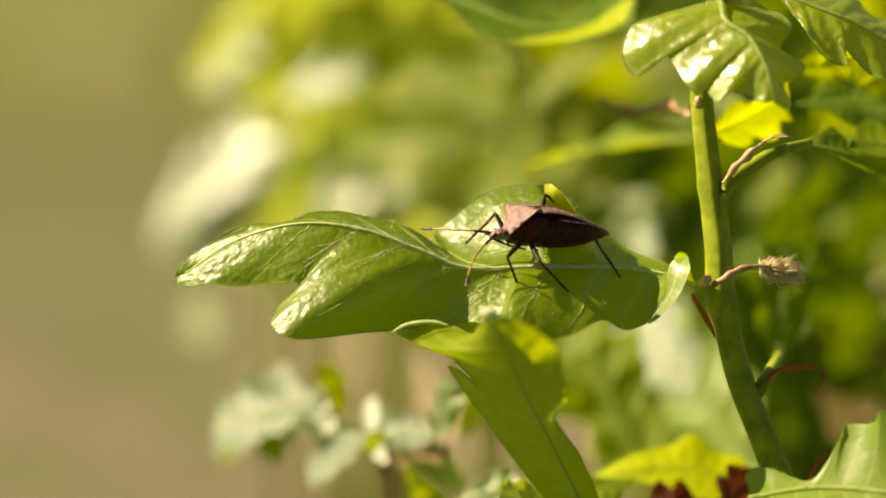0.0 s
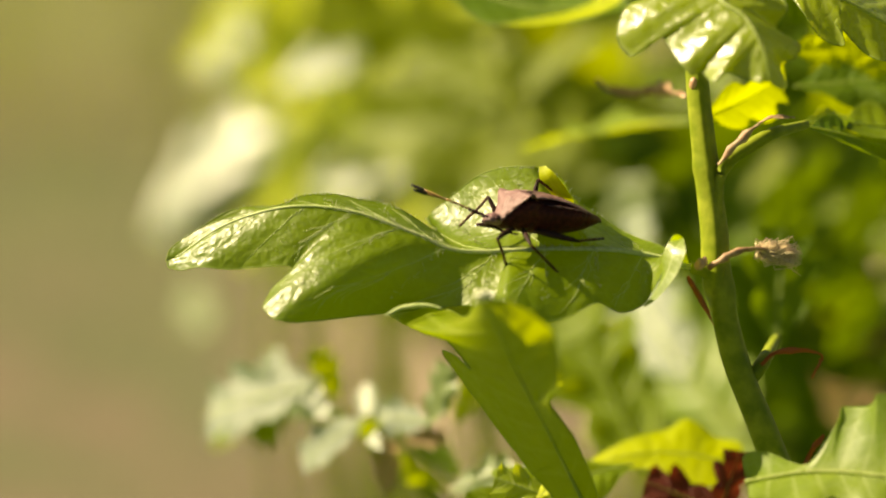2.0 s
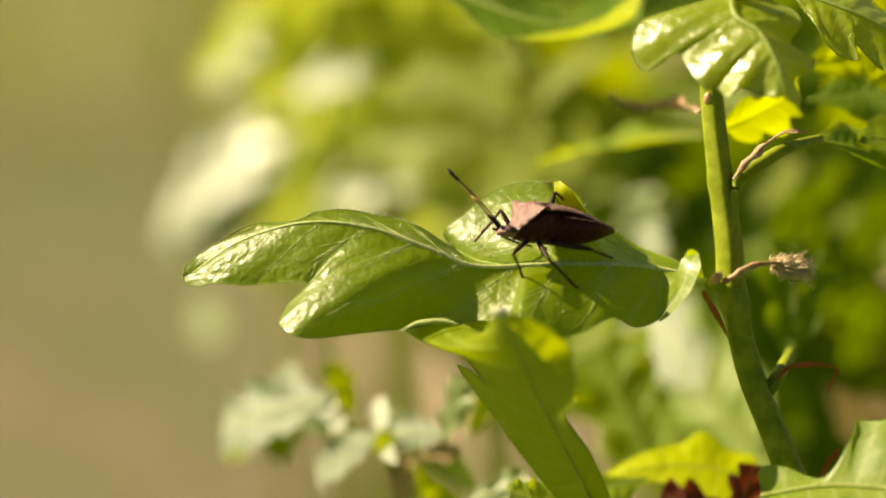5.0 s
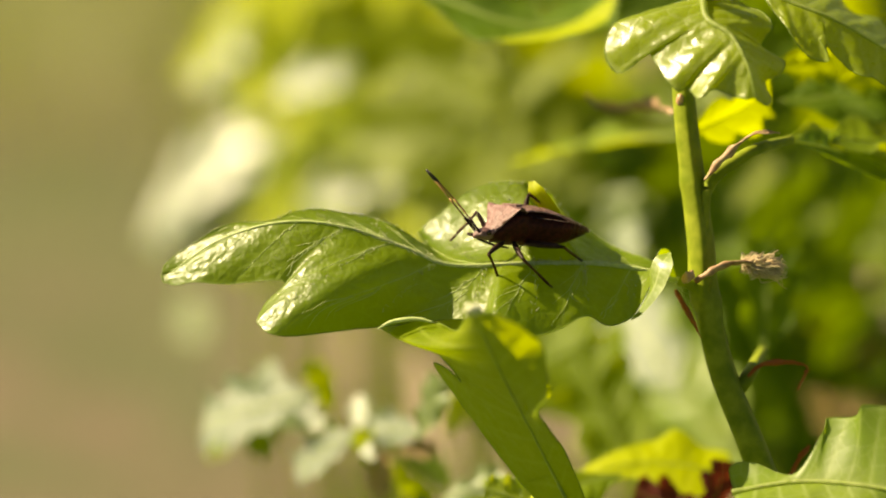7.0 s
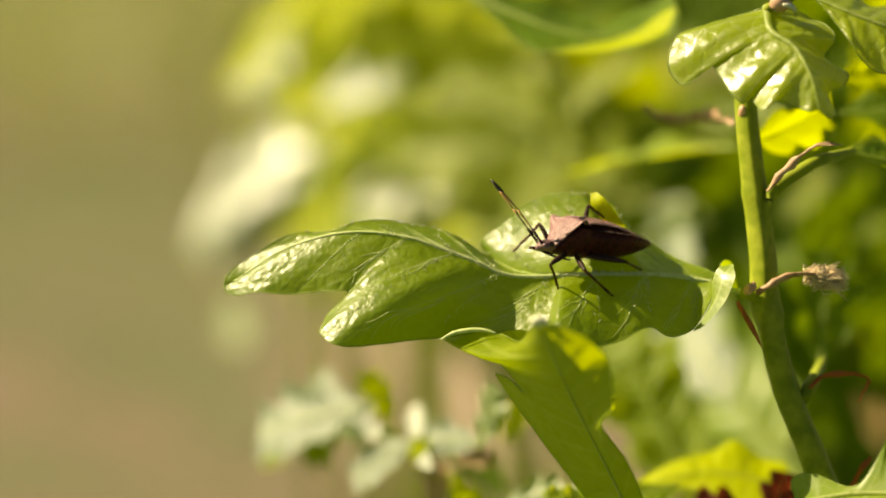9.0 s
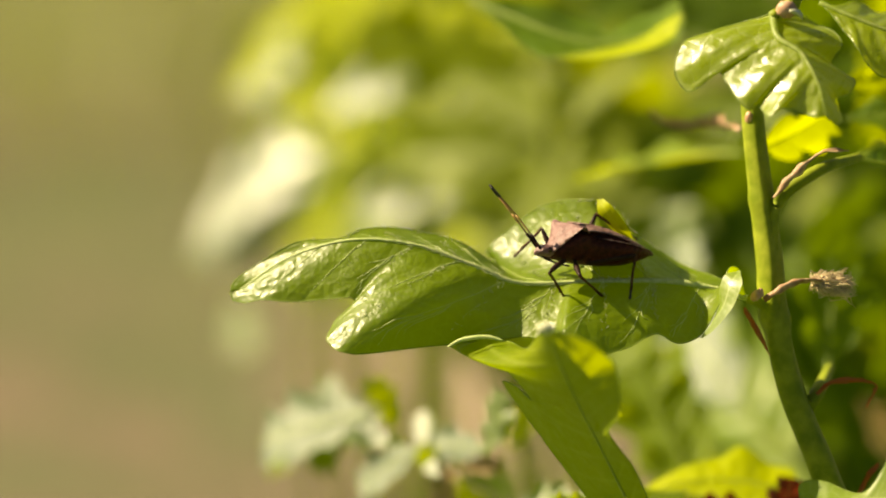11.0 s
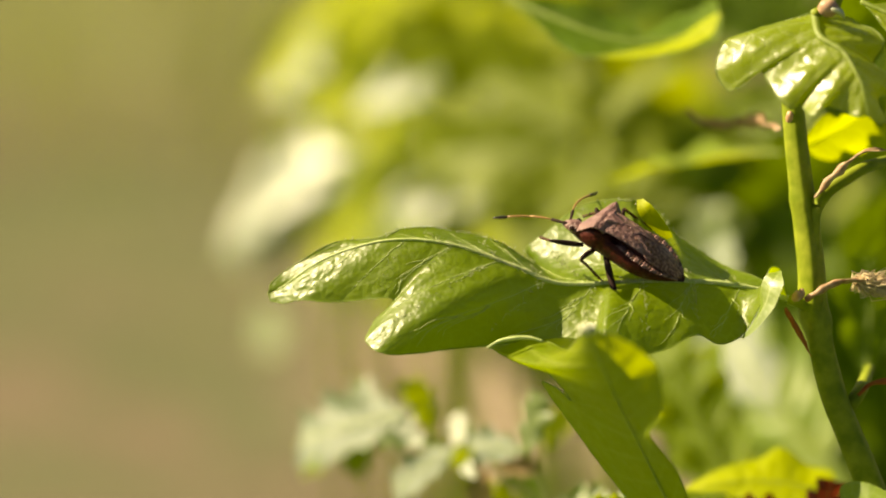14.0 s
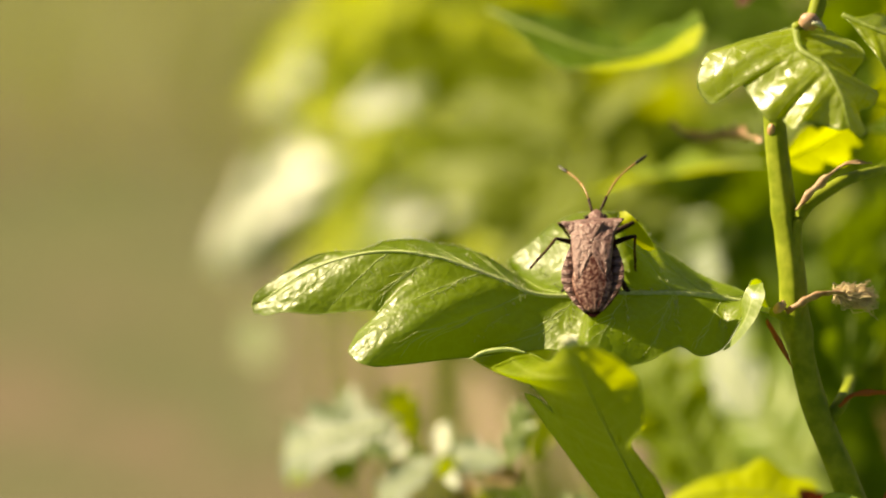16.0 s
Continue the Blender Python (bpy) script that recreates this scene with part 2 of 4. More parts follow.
def spline(pts, t):
    """Catmull-Rom through pts at t from 0 to 1, by even stretches of the list."""
    n = len(pts) - 1
    x = min(max(t, 0.0), 1.0) * n
    i = min(int(x), n - 1)
    f = x - i
    p1, p2 = pts[i], pts[i + 1]
    p0 = pts[i - 1] if i else p1 * 2 - p2
    p3 = pts[i + 2] if i + 2 <= n else p2 * 2 - p1
    return 0.5 * ((2 * p1) + (p2 - p0) * f + (2 * p0 - 5 * p1 + 4 * p2 - p3) * f * f + (3 * p1 - p0 - 3 * p2 + p3) * f ** 3)


def even(pts, n):
    """n + 1 places along the spline at equal spacing."""
    raw = [spline(pts, i / 200) for i in range(201)]
    d = np.concatenate([[0], np.cumsum([(b - a).length for a, b in zip(raw, raw[1:])])])
    out = []
    for q in np.linspace(0, d[-1], n + 1):
        i = min(int(np.searchsorted(d, q)), 200)
        i = max(i, 1)
        f = (q - d[i - 1]) / max(1e-12, d[i] - d[i - 1])
        out.append(raw[i - 1].lerp(raw[i], f))
    return out, d[-1]


def add_tube(bm, pts, radii, sides=8, flat=1.0, cap=True):
    """A tube along pts; radii may be a list or a function of 0 to 1."""
    n = len(pts)
    up = Vector((0.13, 0.21, 0.97))
    rings = []
    for i, p in enumerate(pts):
        t = (pts[min(i + 1, n - 1)] - pts[max(i - 1, 0)]).normalized()
        a = t.cross(up)
        if a.length < 0.05:
            a = t.cross(Vector((1, 0, 0)))
        a.normalize()
        b = t.cross(a)
        r = radii(i / (n - 1)) if callable(radii) else radii[i]
        rings.append([bm.verts.new(p + (a * math.cos(q) + b * math.sin(q) * flat) * r)
                      for q in (2 * math.pi * k / sides for k in range(sides))])
    for r0, r1 in zip(rings, rings[1:]):
        for k in range(sides):
            bm.faces.new((r0[k], r0[(k + 1) % sides], r1[(k + 1) % sides], r1[k]))
    if cap:
        bm.faces.new(rings[0][::-1])
        bm.faces.new(rings[-1])
    return rings


def tube(pts, radii, sides=8, n=None, flat=1.0):
    bm = bmesh.new()
    add_tube(bm, even(pts, n)[0] if n else pts, radii, sides, flat)
    return bm


def loft(sections, close=True):
    """A skin over rings of places that all have the same count."""
    bm = bmesh.new()
    rings = [[bm.verts.new(p) for p in ring] for ring in sections]
    n = len(rings[0])
    for r0, r1 in zip(rings, rings[1:]):
        for k in range(n if close else n - 1):
            bm.faces.new((r0[k], r0[(k + 1) % n], r1[(k + 1) % n], r1[k]))
    if close:
        bm.faces.new(rings[0][::-1])
        bm.faces.new(rings[-1])
    return bm


def ball(at, rx, ry, rz, seg=14, rough=0.0):
    bm = bmesh.new()
    bmesh.ops.create_uvsphere(bm, u_segments=seg, v_segments=max(6, seg // 2), radius=1.0)
    for v in bm.verts:
        k = 1 + rough * noise.noise(v.co * 3)
        v.co = Vector((v.co.x * rx * k, v.co.y * ry * k, v.co.z * rz * k)) + Vector(at)
    return bm


# ---- leaves ----


def lobe_width(s, lobes, core):
    w = core * (max(0.0, 4 * s * (1 - s))) ** 0.6
    total = w ** 5
    for c, size, half in lobes:
        x = (s - c) / half
        if abs(x) < 1:
            total += (size * (1 - x * x) ** 0.5) ** 5
    return total ** 0.2


class Blade:
    """A lobed leaf blade about a curved midrib. sides: for both halves the sections (place on the rib, way to the margin) and a curl."""

    def __init__(self, rib, sides, face, ruffle=0.0, waves=5.0, quilt=0.00012, phase=0.0, rows=110, cols=14, slant=0.0):
        self.slant = slant
        self.rib, self.length = even(rib, rows)
        self.sides, self.face = sides, face
        self.ruffle, self.waves, self.quilt, self.phase = ruffle, waves, quilt, phase
        self.rows, self.cols = rows, cols

    def margin(self, s, k):
        """The way from the rib to the margin, smooth from section to section."""
        sec = self.sides[k][0]
        n = len(sec)
        i = 0
        while i < n - 2 and s > sec[i + 1][0]:
            i += 1
        (s1, p1), (s2, p2) = sec[i], sec[i + 1]
        s0, p0 = sec[i - 1] if i else (2 * s1 - s2, p1)
        s3, p3 = sec[i + 2] if i + 2 < n else (2 * s2 - s1, p2)
        f = min(max((s - s1) / (s2 - s1), 0), 1)
        h = s2 - s1
        m1, m2 = (p2 - p0) * (0.8 * h / (s2 - s0)), (p3 - p1) * (0.8 * h / (s3 - s1))
        return p1 * (2 * f ** 3 - 3 * f * f + 1) + m1 * (f ** 3 - 2 * f * f + f) + p2 * (3 * f * f - 2 * f ** 3) + m2 * (f ** 3 - f * f)

    def middle(self, s):
        x = s * self.rows
        i = min(int(x), self.rows - 1)
        return self.rib[i].lerp(self.rib[i + 1], x - i), (self.rib[min(i + 2, self.rows)] - self.rib[max(i - 1, 0)]).normalized()

    def place(self, s, k, f):
        curl = self.sides[k][1]
        m, t = self.middle(s)
        way = self.margin(s, k)
        w = max(way.length, 1e-6)
        way = way / w
        nrm = t.cross(way)
        nrm = nrm.normalized() if nrm.length > 1e-3 else self.face.copy()
        if nrm.dot(self.face) < 0:
            nrm = -nrm
        nrm = (nrm + self.face * 0.3).normalized()
        a = f * w
        high = curl * w * w * 0.5 * (f * f - f)
        edge = min(1.0, w / 0.006)
        high += self.ruffle * edge * f * f * math.sin(2 * math.pi * self.waves * s + self.phase + 1.7 * k)
        cells = math.sin(math.pi * self.pitch(s - self.slant * f)) ** 2
        high += self.quilt * edge * 1.5 * (cells - 0.4) * math.sin(math.pi * min(1, f * 1.05)) ** 0.6
        high += self.quilt * edge * 1.1 * min(1, f * 4) * noise.noise(Vector((s * 26 + self.phase, f * 7 + 9 * k, k)))
        high += self.quilt * edge * 0.7 * min(1, f * 4) * noise.noise(Vector((s * 70 + self.phase, f * 19 + 9 * k, 3 + k)))
        return m + way * a + nrm * high

    def pitch(self, s):
        return s * 11.0

    def mesh(self):
        bm = bmesh.new()
        tag = bm.verts.layers.float.new("vein")
        grid = {}
        for i in range(self.rows + 1):
            s = i / self.rows
            for k in (0, 1):
                for j in range(self.cols + 1):
                    if j == 0 and k == 1:
                        grid[i, 1, 0] = grid[i, 0, 0]
                        continue
                    v = bm.verts.new(self.place(s, k, j / self.cols))
                    g = self.pitch(s - self.slant * j / self.cols)
                    d = abs(g - round(g))
                    v[tag] = max(math.exp(-(d / 0.07) ** 2) * 0.55 * (1 - 0.6 * j / self.cols), 0.9 if j == 0 else 0.0, 0.5 if j == self.cols else 0.0)
                    grid[i, k, j] = v
        for i in range(self.rows):
            for k in (0, 1):
                for j in range(self.cols):
                    q = (grid[i, k, j], grid[i, k, j + 1], grid[i + 1, k, j + 1], grid[i + 1, k, j])
                    if len({id(v) for v in q}) == 4:
                        try:
                            bm.faces.new(q if k else q[::-1])
                        except ValueError:
                            pass
        return bm

    def vein_line(self, s, k, reach, n=9):
        return [self.place(min(0.99, s + self.slant * reach * i / n + 0.004 * noise.noise(Vector((s * 40, i * 0.7, k)))), k, reach * i / n) + self.face * 0.00003 for i in range(n + 1)]


def outline(rib, left, right, face, curls=(0.0, 0.0), **more):
    """A blade from grid places: the rib, and for each side rows of (place on the rib, grid place of the margin)."""
    mid = Blade([spot(*p) for p in rib], [], face)
    sides = [([(s, spot(*p) - mid.middle(s)[0]) for s, *p in rows], c) for rows, c in zip((left, right), curls)]
    return Blade([spot(*p) for p in rib], sides, face, slant=0.055, **more)


def leaf(parent, blade, material, label="", veins=True, thick=0.00038, rim=0.00006, vein_material=None):
    """The blade with its rim, its midrib and its side veins."""
    bm = blade.mesh()
    ob = part("leaf", bm, material, parent, label)
    vm = vein_material or VEIN
    rib = [p + blade.face * 0.00005 for p in blade.rib]
    part("midrib", tube(rib, lambda t: thick * 0.8 * (1 - 0.8 * t), 7), vm, ob)
    if rim:
        rb = bmesh.new()
        for k in (0, 1):
            add_tube(rb, [blade.place(i / blade.rows, k, 1.0) for i in range(blade.rows + 1)], lambda t: rim, 5)
        part("leaf_margin", rb, MARGIN, ob)
    if veins:
        for k in (0, 1):
            for i in range(1, 10):
                s = i / 11.0
                if blade.margin(s, k).length < 0.0025:
                    continue
                part("vein", tube(blade.vein_line(s, k, 0.86), lambda t: thick * 0.085 * (1 - 0.7 * t), 5), vm, ob)
    return ob


def flat_blade(curl=25.0, droop=0.25, ruffle=0.0012, phase=0.0, rows=56, cols=8, lobes=None):
    """A plain oak leaf 40 mm long that lies along x with its face up."""
    rib = [Vector((x, 0, -droop * x * x * 16)) for x in (0.0, 0.01, 0.02, 0.03, 0.04)]
    lobes = lobes or [(0.22, 0.0105, 0.14), (0.50, 0.0150, 0.15), (0.82, 0.0115, 0.18)]
    sides = []
    for sg, off in ((1, 0.0), (-1, 0.03)):
        sec = []
        for i in range(49):
            q = i / 48
            e = min(max((q - 0.78) / 0.22, 0), 1)
            w = lobe_width(q, [(c + off, size, half) for c, size, half in lobes], 0.0085)
            a = radians(35) * (1 - e * e * (3 - 2 * e))
            sec.append((q, Vector((math.sin(a), sg * math.cos(a), 0)) * w))
        sides.append((sec, curl))
    return Blade(rib, sides, Vector((0, 0, 1)), ruffle, 2.3, 0.0002, phase, rows, cols)


def frame_of(base, tip, face):
    """A pose at base whose x runs to tip and whose z leans to face; scaled so that 40 mm reach it."""
    x = tip - base
    n = x.length
    x.normalize()
    z = (face - x * face.dot(x)).normalized()
    y = z.cross(x)
    m = Matrix((x, y, z)).transposed().to_4x4()
    return Matrix.Translation(base) @ m @ Matrix.Scale(n / 0.04, 4)


STOCK = []
for ph, cu, dr, ru in ((0.0, 40, 0.25, 0.0010), (1.9, -35, 0.45, 0.0013), (3.7, 60, 0.1, 0.0008), (5.0, -45, -0.2, 0.0014)):
    b = flat_blade(cu, dr, ru, ph)
    me = bpy.data.meshes.new("leaf")
    bm = b.mesh()
    bm.to_mesh(me)
    bm.free()
    me.shade_smooth()
    rm = bpy.data.meshes.new("midrib")
    bm = tube([p + Vector((0, 0, 0.0001)) for p in b.rib], lambda t: 0.0004 * (1 - 0.8 * t), 6)
    bm.to_mesh(rm)
    bm.free()
    rm.shade_smooth()
    STOCK.append((me, rm))
DRESSED = {}


def dressed(i, material):
    """The stock leaf i in a material; alike leaves share one mesh."""
    if (i, material.name) not in DRESSED:
        a, b = STOCK[i][0].copy(), STOCK[i][1].copy()
        a.materials.append(material)
        b.materials.append(VEIN)
        DRESSED[i, material.name] = a, b
    return DRESSED[i, material.name]


def stock_leaf(parent, i, material, base, tip, face, label=""):
    a, b = dressed(i % 4, material)
    ob = new("leaf", a)
    ob.parent = parent
    ob.matrix_basis = frame_of(base, tip, face)
    rib = new("midrib", b)
    rib.parent = ob
    if label:
        tagged(ob, label)
    return ob


def thing(name, label, category, group=""):
    return tagged(new(name), label, category, group)

# ---- ground ----
bm = bmesh.new()
n, far = 60, 400.0
xs = [math.copysign(abs(q) ** 3, q) * far for q in np.linspace(-1, 1, n + 1)]
grid = [[bm.verts.new((x, y, 0.012 * noise.noise(Vector((x * 3, y * 3, 0))) if abs(x) + abs(y) < 20 else 0.0)) for y in xs] for x in xs]
for i in range(n):
    for j in range(n):
        bm.faces.new((grid[i][j], grid[i + 1][j], grid[i + 1][j + 1], grid[i][j + 1]))
tagged(part("ground", bm, SOIL), "pinkish bare soil passing into rough dry grass", "ground", kind="structure")

bm = bmesh.new()
rng = random.Random(4)
for i in range(9000):
    x, y = rng.gauss(0.0, 1.1), 1.4 + abs(rng.gauss(0.0, 1.3))
    h, a = rng.uniform(0.02, 0.07), rng.uniform(0, 6.28)
    lean = Vector((math.cos(a), math.sin(a), 0)) * h * rng.uniform(0.2, 0.8)
    side = Vector((-math.sin(a), math.cos(a), 0)) * 0.0016
    p = Vector((x, y, -0.005))
    q, r = p + Vector((0, 0, h * 0.7)) + lean * 0.4, p + Vector((0, 0, h)) + lean
    v = [bm.verts.new(c) for c in (p - side, p + side, q + side * 0.7, q - side * 0.7, r)]
    bm.faces.new((v[0], v[1], v[2], v[3]))
    bm.faces.new((v[3], v[2], v[4]))
tagged(part("grass", bm, GRASS), "thin short grass scattered over the far soil", "grass", kind="stuff")

# ---- the oak shoot in focus ----
shoot = thing("oak_shoot", "upright green oak shoot with lobed glossy young leaves", "oak shoot")
stem_pts = [spot(1206, 120, 3), spot(1214, 215, 2.5), spot(1226, 320, 2), spot(1240, 430, 1.5), spot(1247, 520, 1.5), spot(1279, 660, 2.4),
            spot(1331, 790, 2.4), spot(1385, 940, 4), spot(1480, 1250, 10)]
root = Vector((stem_pts[-1].x + 0.02, stem_pts[-1].y + 0.03, -0.01))
line = even(stem_pts, 140)[0]
rings = []
for i, p in enumerate(line):
    t = i / 140
    w = 0.00095 + 0.0006 * min(1, t * 1.6) + 0.00012 * math.exp(-((t - 0.345) / 0.014) ** 2) + 0.00012 * math.exp(-((t - 0.172) / 0.012) ** 2)
    w *= 1.06 + 0.03 * noise.noise(p * 200)
    turn = 0.16 - 1.20 / (1 + math.exp(-(t - 0.36) * 60))   # the ridge winds round below the node
    ring = []
    for k in range(20):   # ridged twig: two flat flanks that meet in a rounded edge
        q = 2 * math.pi * k / 20
        c, s = math.cos(q), math.sin(q)
        e = (abs(c) ** 1.3 + abs(s) ** 1.3) ** (-1 / 1.3)
        c, s = c * math.cos(turn) - s * math.sin(turn), c * math.sin(turn) + s * math.cos(turn)
        ring.append(p + (RIGHT * c + AHEAD * s) * (w * e * 1.12))
    rings.append(ring)
part("stem", loft(rings), STEM, shoot)
part("woody_base", tube([stem_pts[-1], stem_pts[-1].lerp(root, 0.3) + Vector((0.01, 0, 0)), root], lambda t: 0.0016 + 0.002 * t, 12, 20), STEM_BROWN, shoot, "brown woody stem base rising from the soil")

# the leaf that carries the bug
hero = outline(
    [(1200, 497, 2), (1140, 480, 1.5), (1060, 468, 1), (940, 467, 0), (800, 470, -1), (720, 440, -1), (610, 402, -0.5), (500, 394, 0.5), (390, 425, 2.5), (302, 483, 4.2)],
    [(0, 1200, 495, 2), (0.018, 1190, 468, 0.5), (0.032, 1184, 446, -0.8), (0.048, 1166, 447, -2.2), (0.075, 1148, 510, -3), (0.10, 1117, 560, -2.5), (0.14, 1075, 574, -3.5), (0.18, 1040, 562, -4.5), (0.24, 985, 585, -7), (0.29, 920, 592, -9), (0.335, 868, 590, -9.5),
     (0.345, 855, 580, -5.6), (0.384, 808, 566, -3.3), (0.42, 740, 570, -1.8), (0.46, 640, 580, -2.8), (0.50, 500, 596, -5.0), (0.55, 457, 575, -3.6), (0.60, 467, 540, -2.5), (0.655, 505, 500, -1.5), (0.72, 470, 498, -0.8), (0.80, 395, 501, 0.3), (0.90, 322, 503, 2.4), (0.97, 291, 500, 3.6), (1, 285, 489, 4.2)],
    [(0, 1200, 496, 2), (0.05, 1148, 458, 4), (0.10, 1075, 428, 9), (0.15, 1000, 385, 10), (0.20, 968, 338, 6.5), (0.235, 930, 321, 3.8), (0.27, 890, 321, 5.6), (0.31, 838, 338, 8.8), (0.36, 770, 385, 11.5), (0.40, 742, 406, 11.5),
     (0.44, 752, 432, 6), (0.50, 695, 403, 4.5), (0.55, 650, 380, 5.5), (0.60, 590, 371, 5.2), (0.66, 525, 379, 4.4), (0.72, 480, 388, 3), (0.80, 410, 398, 3), (0.90, 330, 438, 4.3), (0.97, 292, 470, 4.6), (1, 285, 487, 4.2)],
    vec(0, 0.75, -0.66), (-60.0, 40.0), ruffle=0.0003, waves=6.0, quilt=0.00005, phase=0.4, rows=220, cols=30)
hero_leaf = leaf(shoot, hero, LEAF_HERO, "broad glossy green oak leaf with pale hairy veins", thick=0.00042, vein_material=VEIN_PALE)
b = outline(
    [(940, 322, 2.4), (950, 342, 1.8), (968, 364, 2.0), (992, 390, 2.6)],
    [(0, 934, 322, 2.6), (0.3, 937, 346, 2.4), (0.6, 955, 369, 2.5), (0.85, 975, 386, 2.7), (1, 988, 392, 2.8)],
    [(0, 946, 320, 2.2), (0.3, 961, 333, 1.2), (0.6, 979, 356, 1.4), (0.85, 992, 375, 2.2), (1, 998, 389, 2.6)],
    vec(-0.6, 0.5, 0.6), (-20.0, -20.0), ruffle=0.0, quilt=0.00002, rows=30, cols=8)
# glow of the edge is painted by a brighter leaf colour
part("turned_up_edge", b.mesh(), LEAF_SUNLIT, hero_leaf, "turned-up leaf edge, its yellow-green glow put into the colour")
b = outline(
    [(1186, 447, -2.9), (1170, 470, -3.6), (1156, 510, -3.9), (1120, 566, -3.4)],
    [(0, 1183, 447, -2.6), (0.2, 1160, 455, -2.6), (0.4, 1150, 482, -2.8), (0.65, 1148, 515, -3.2), (0.85, 1132, 546, -3.3), (1, 1116, 566, -3.2)],
    [(0, 1188, 448, -3.2), (0.2, 1190, 470, -4.6), (0.4, 1180, 498, -4.9), (0.65, 1160, 530, -4.8), (0.85, 1136, 556, -4.2), (1, 1117, 569, -3.4)],
    vec(-0.6, 0.4, -0.7), (20.0, 20.0), ruffle=0.0, quilt=0.00003, rows=40, cols=8)
part("curled_lobe", b.mesh(), LEAF_SMOOTH, hero_leaf, "pale curled lobe at the leaf's base")
bm = bmesh.new()
rng = random.Random(5)
for i in range(44):
    k, s, f = rng.choice((0, 0, 1)), (rng.randrange(1, 8) + 0.0) / 11.0, rng.uniform(0.08, 0.7)
    ds, df = rng.choice((-1, 1)) * rng.uniform(0.012, 0.032), rng.uniform(0.16, 0.4)
    line = [hero.place(s + 0.055 * min(0.93, f + df * u) + ds * u + 0.004 * math.sin(u * 6 + i), k, min(0.93, f + df * u)) + hero.face * 0.00004 for u in (0, 0.2, 0.4, 0.6, 0.8, 1.0)]
    add_tube(bm, line, [0.000034, 0.00003, 0.000026, 0.000022, 0.000016, 0.000008], 4)
tagged(part("vein_net", bm, VEIN_PALE, hero_leaf), kind="stuff")
bm = bmesh.new()
rng = random.Random(8)
for i in range(1300):
    u = rng.random()
    if u > 0.8:
        s, k, f = rng.uniform(0.12, 0.92), 1, rng.uniform(0.96, 1.0)
    elif u < 0.45:
        s, k, f = rng.uniform(0.05, 0.7), rng.choice((0, 1)), rng.uniform(0, 0.03)
    else:
        s, k, f = round(rng.uniform(0.1, 0.7) * 11) / 11 + rng.uniform(-0.004, 0.004), rng.choice((0, 1)), rng.uniform(0.05, 0.8)
    p = hero.place(s, k, f)
    way = (hero.face + Vector((rng.uniform(-1, 1), rng.uniform(-1, 1), rng.uniform(-1, 1))) * 0.8).normalized() * rng.uniform(0.00025, 0.0007)
    add_tube(bm, [p, p + way * 0.6, p + way + Vector((rng.uniform(-1, 1), 0, -0.5)) * 0.00012], [0.000024, 0.000018, 0.000006], 3)
tagged(part("leaf_hairs", bm, HAIR, hero_leaf), kind="stuff")
part("petiole", tube([spot(1200, 497, 1), spot(1222, 503, 1), spot(1250, 512, 1.5)], lambda t: 0.0005 + 0.0011 * t * t, 10, 14), STEM, shoot)
for h, v, w, r in ((1216, 491, -1.6, 0.0005), (1223, 487, -1.4, 0.00045), (1211, 494, -1.4, 0.0004), (1204, 178, 2.0, 0.0006)):
    part("bud", ball(spot(h, v, w), r * 0.8, r * 0.8, r * 1.2, 12, 0.15), BUD, shoot, "small pinkish brown bud")

# the glossy leaf that hangs at the top of the shoot
HALF = (SUN - AHEAD).normalized()


def nearer(rows, d):
    """Grid places moved d millimetres towards the lens."""
    return [(*r[:-1], r[-1] - d) for r in rows]


b = outline(
    nearer([(1243, -8, 3), (1252, 34, 0), (1293, 63, -2), (1322, 115, -4), (1336, 172, -5)], 11),
    nearer([(0, 1240, -8, 3), (0.04, 1190, 12, 4.5), (0.08, 1140, 28, 4.5), (0.12, 1085, 45, 4), (0.17, 1068, 92, 2.5), (0.22, 1088, 124, 1.5), (0.28, 1120, 118, 1.2), (0.33, 1148, 96, 1.6), (0.39, 1165, 118, 0.4), (0.45, 1183, 147, -2.0), (0.50, 1198, 158, -2.6), (0.55, 1214, 152, -2.2), (0.60, 1230, 170, -3.6), (0.66, 1243, 178, -4.2), (0.72, 1263, 160, -3.4), (0.80, 1290, 166, -4), (0.9, 1318, 176, -5), (1, 1336, 175, -5)], 11),
    nearer([(0, 1246, -8, 3), (0.08, 1305, -2, 4), (0.2, 1338, 18, 4), (0.32, 1365, 50, 2), (0.42, 1350, 75, 2), (0.52, 1384, 108, 1), (0.64, 1378, 135, 0), (0.72, 1358, 140, -1), (0.82, 1366, 176, -3), (0.9, 1356, 190, -4), (1, 1338, 178, -5)], 11),
    (HALF + vec(0.35, 0.0, 0.0)).normalized(), (-40.0, -50.0), ruffle=0.0005, waves=3.2, quilt=0.00005, phase=0.6, rows=170, cols=20)
leaf(shoot, b, LEAF_GLOSS, "glossy drooping oak leaf with bright sun glints", veins=False, thick=0.0005, rim=0.00007)
part("bud", ball(spot(1268, -15, -9), 0.0011, 0.0009, 0.0009, 12, 0.2), BUD, shoot, "small pinkish brown bud")
part("bud_flake", loft([[spot(h, v - d, -9.5 + q) for d, q in ((0, 0), (6, -0.6), (12, 0), (6, 0.3))] for h, v in ((1272, -8), (1282, -6), (1290, -2), (1296, 6))]), HAIR, shoot, "whitish papery bud flake")
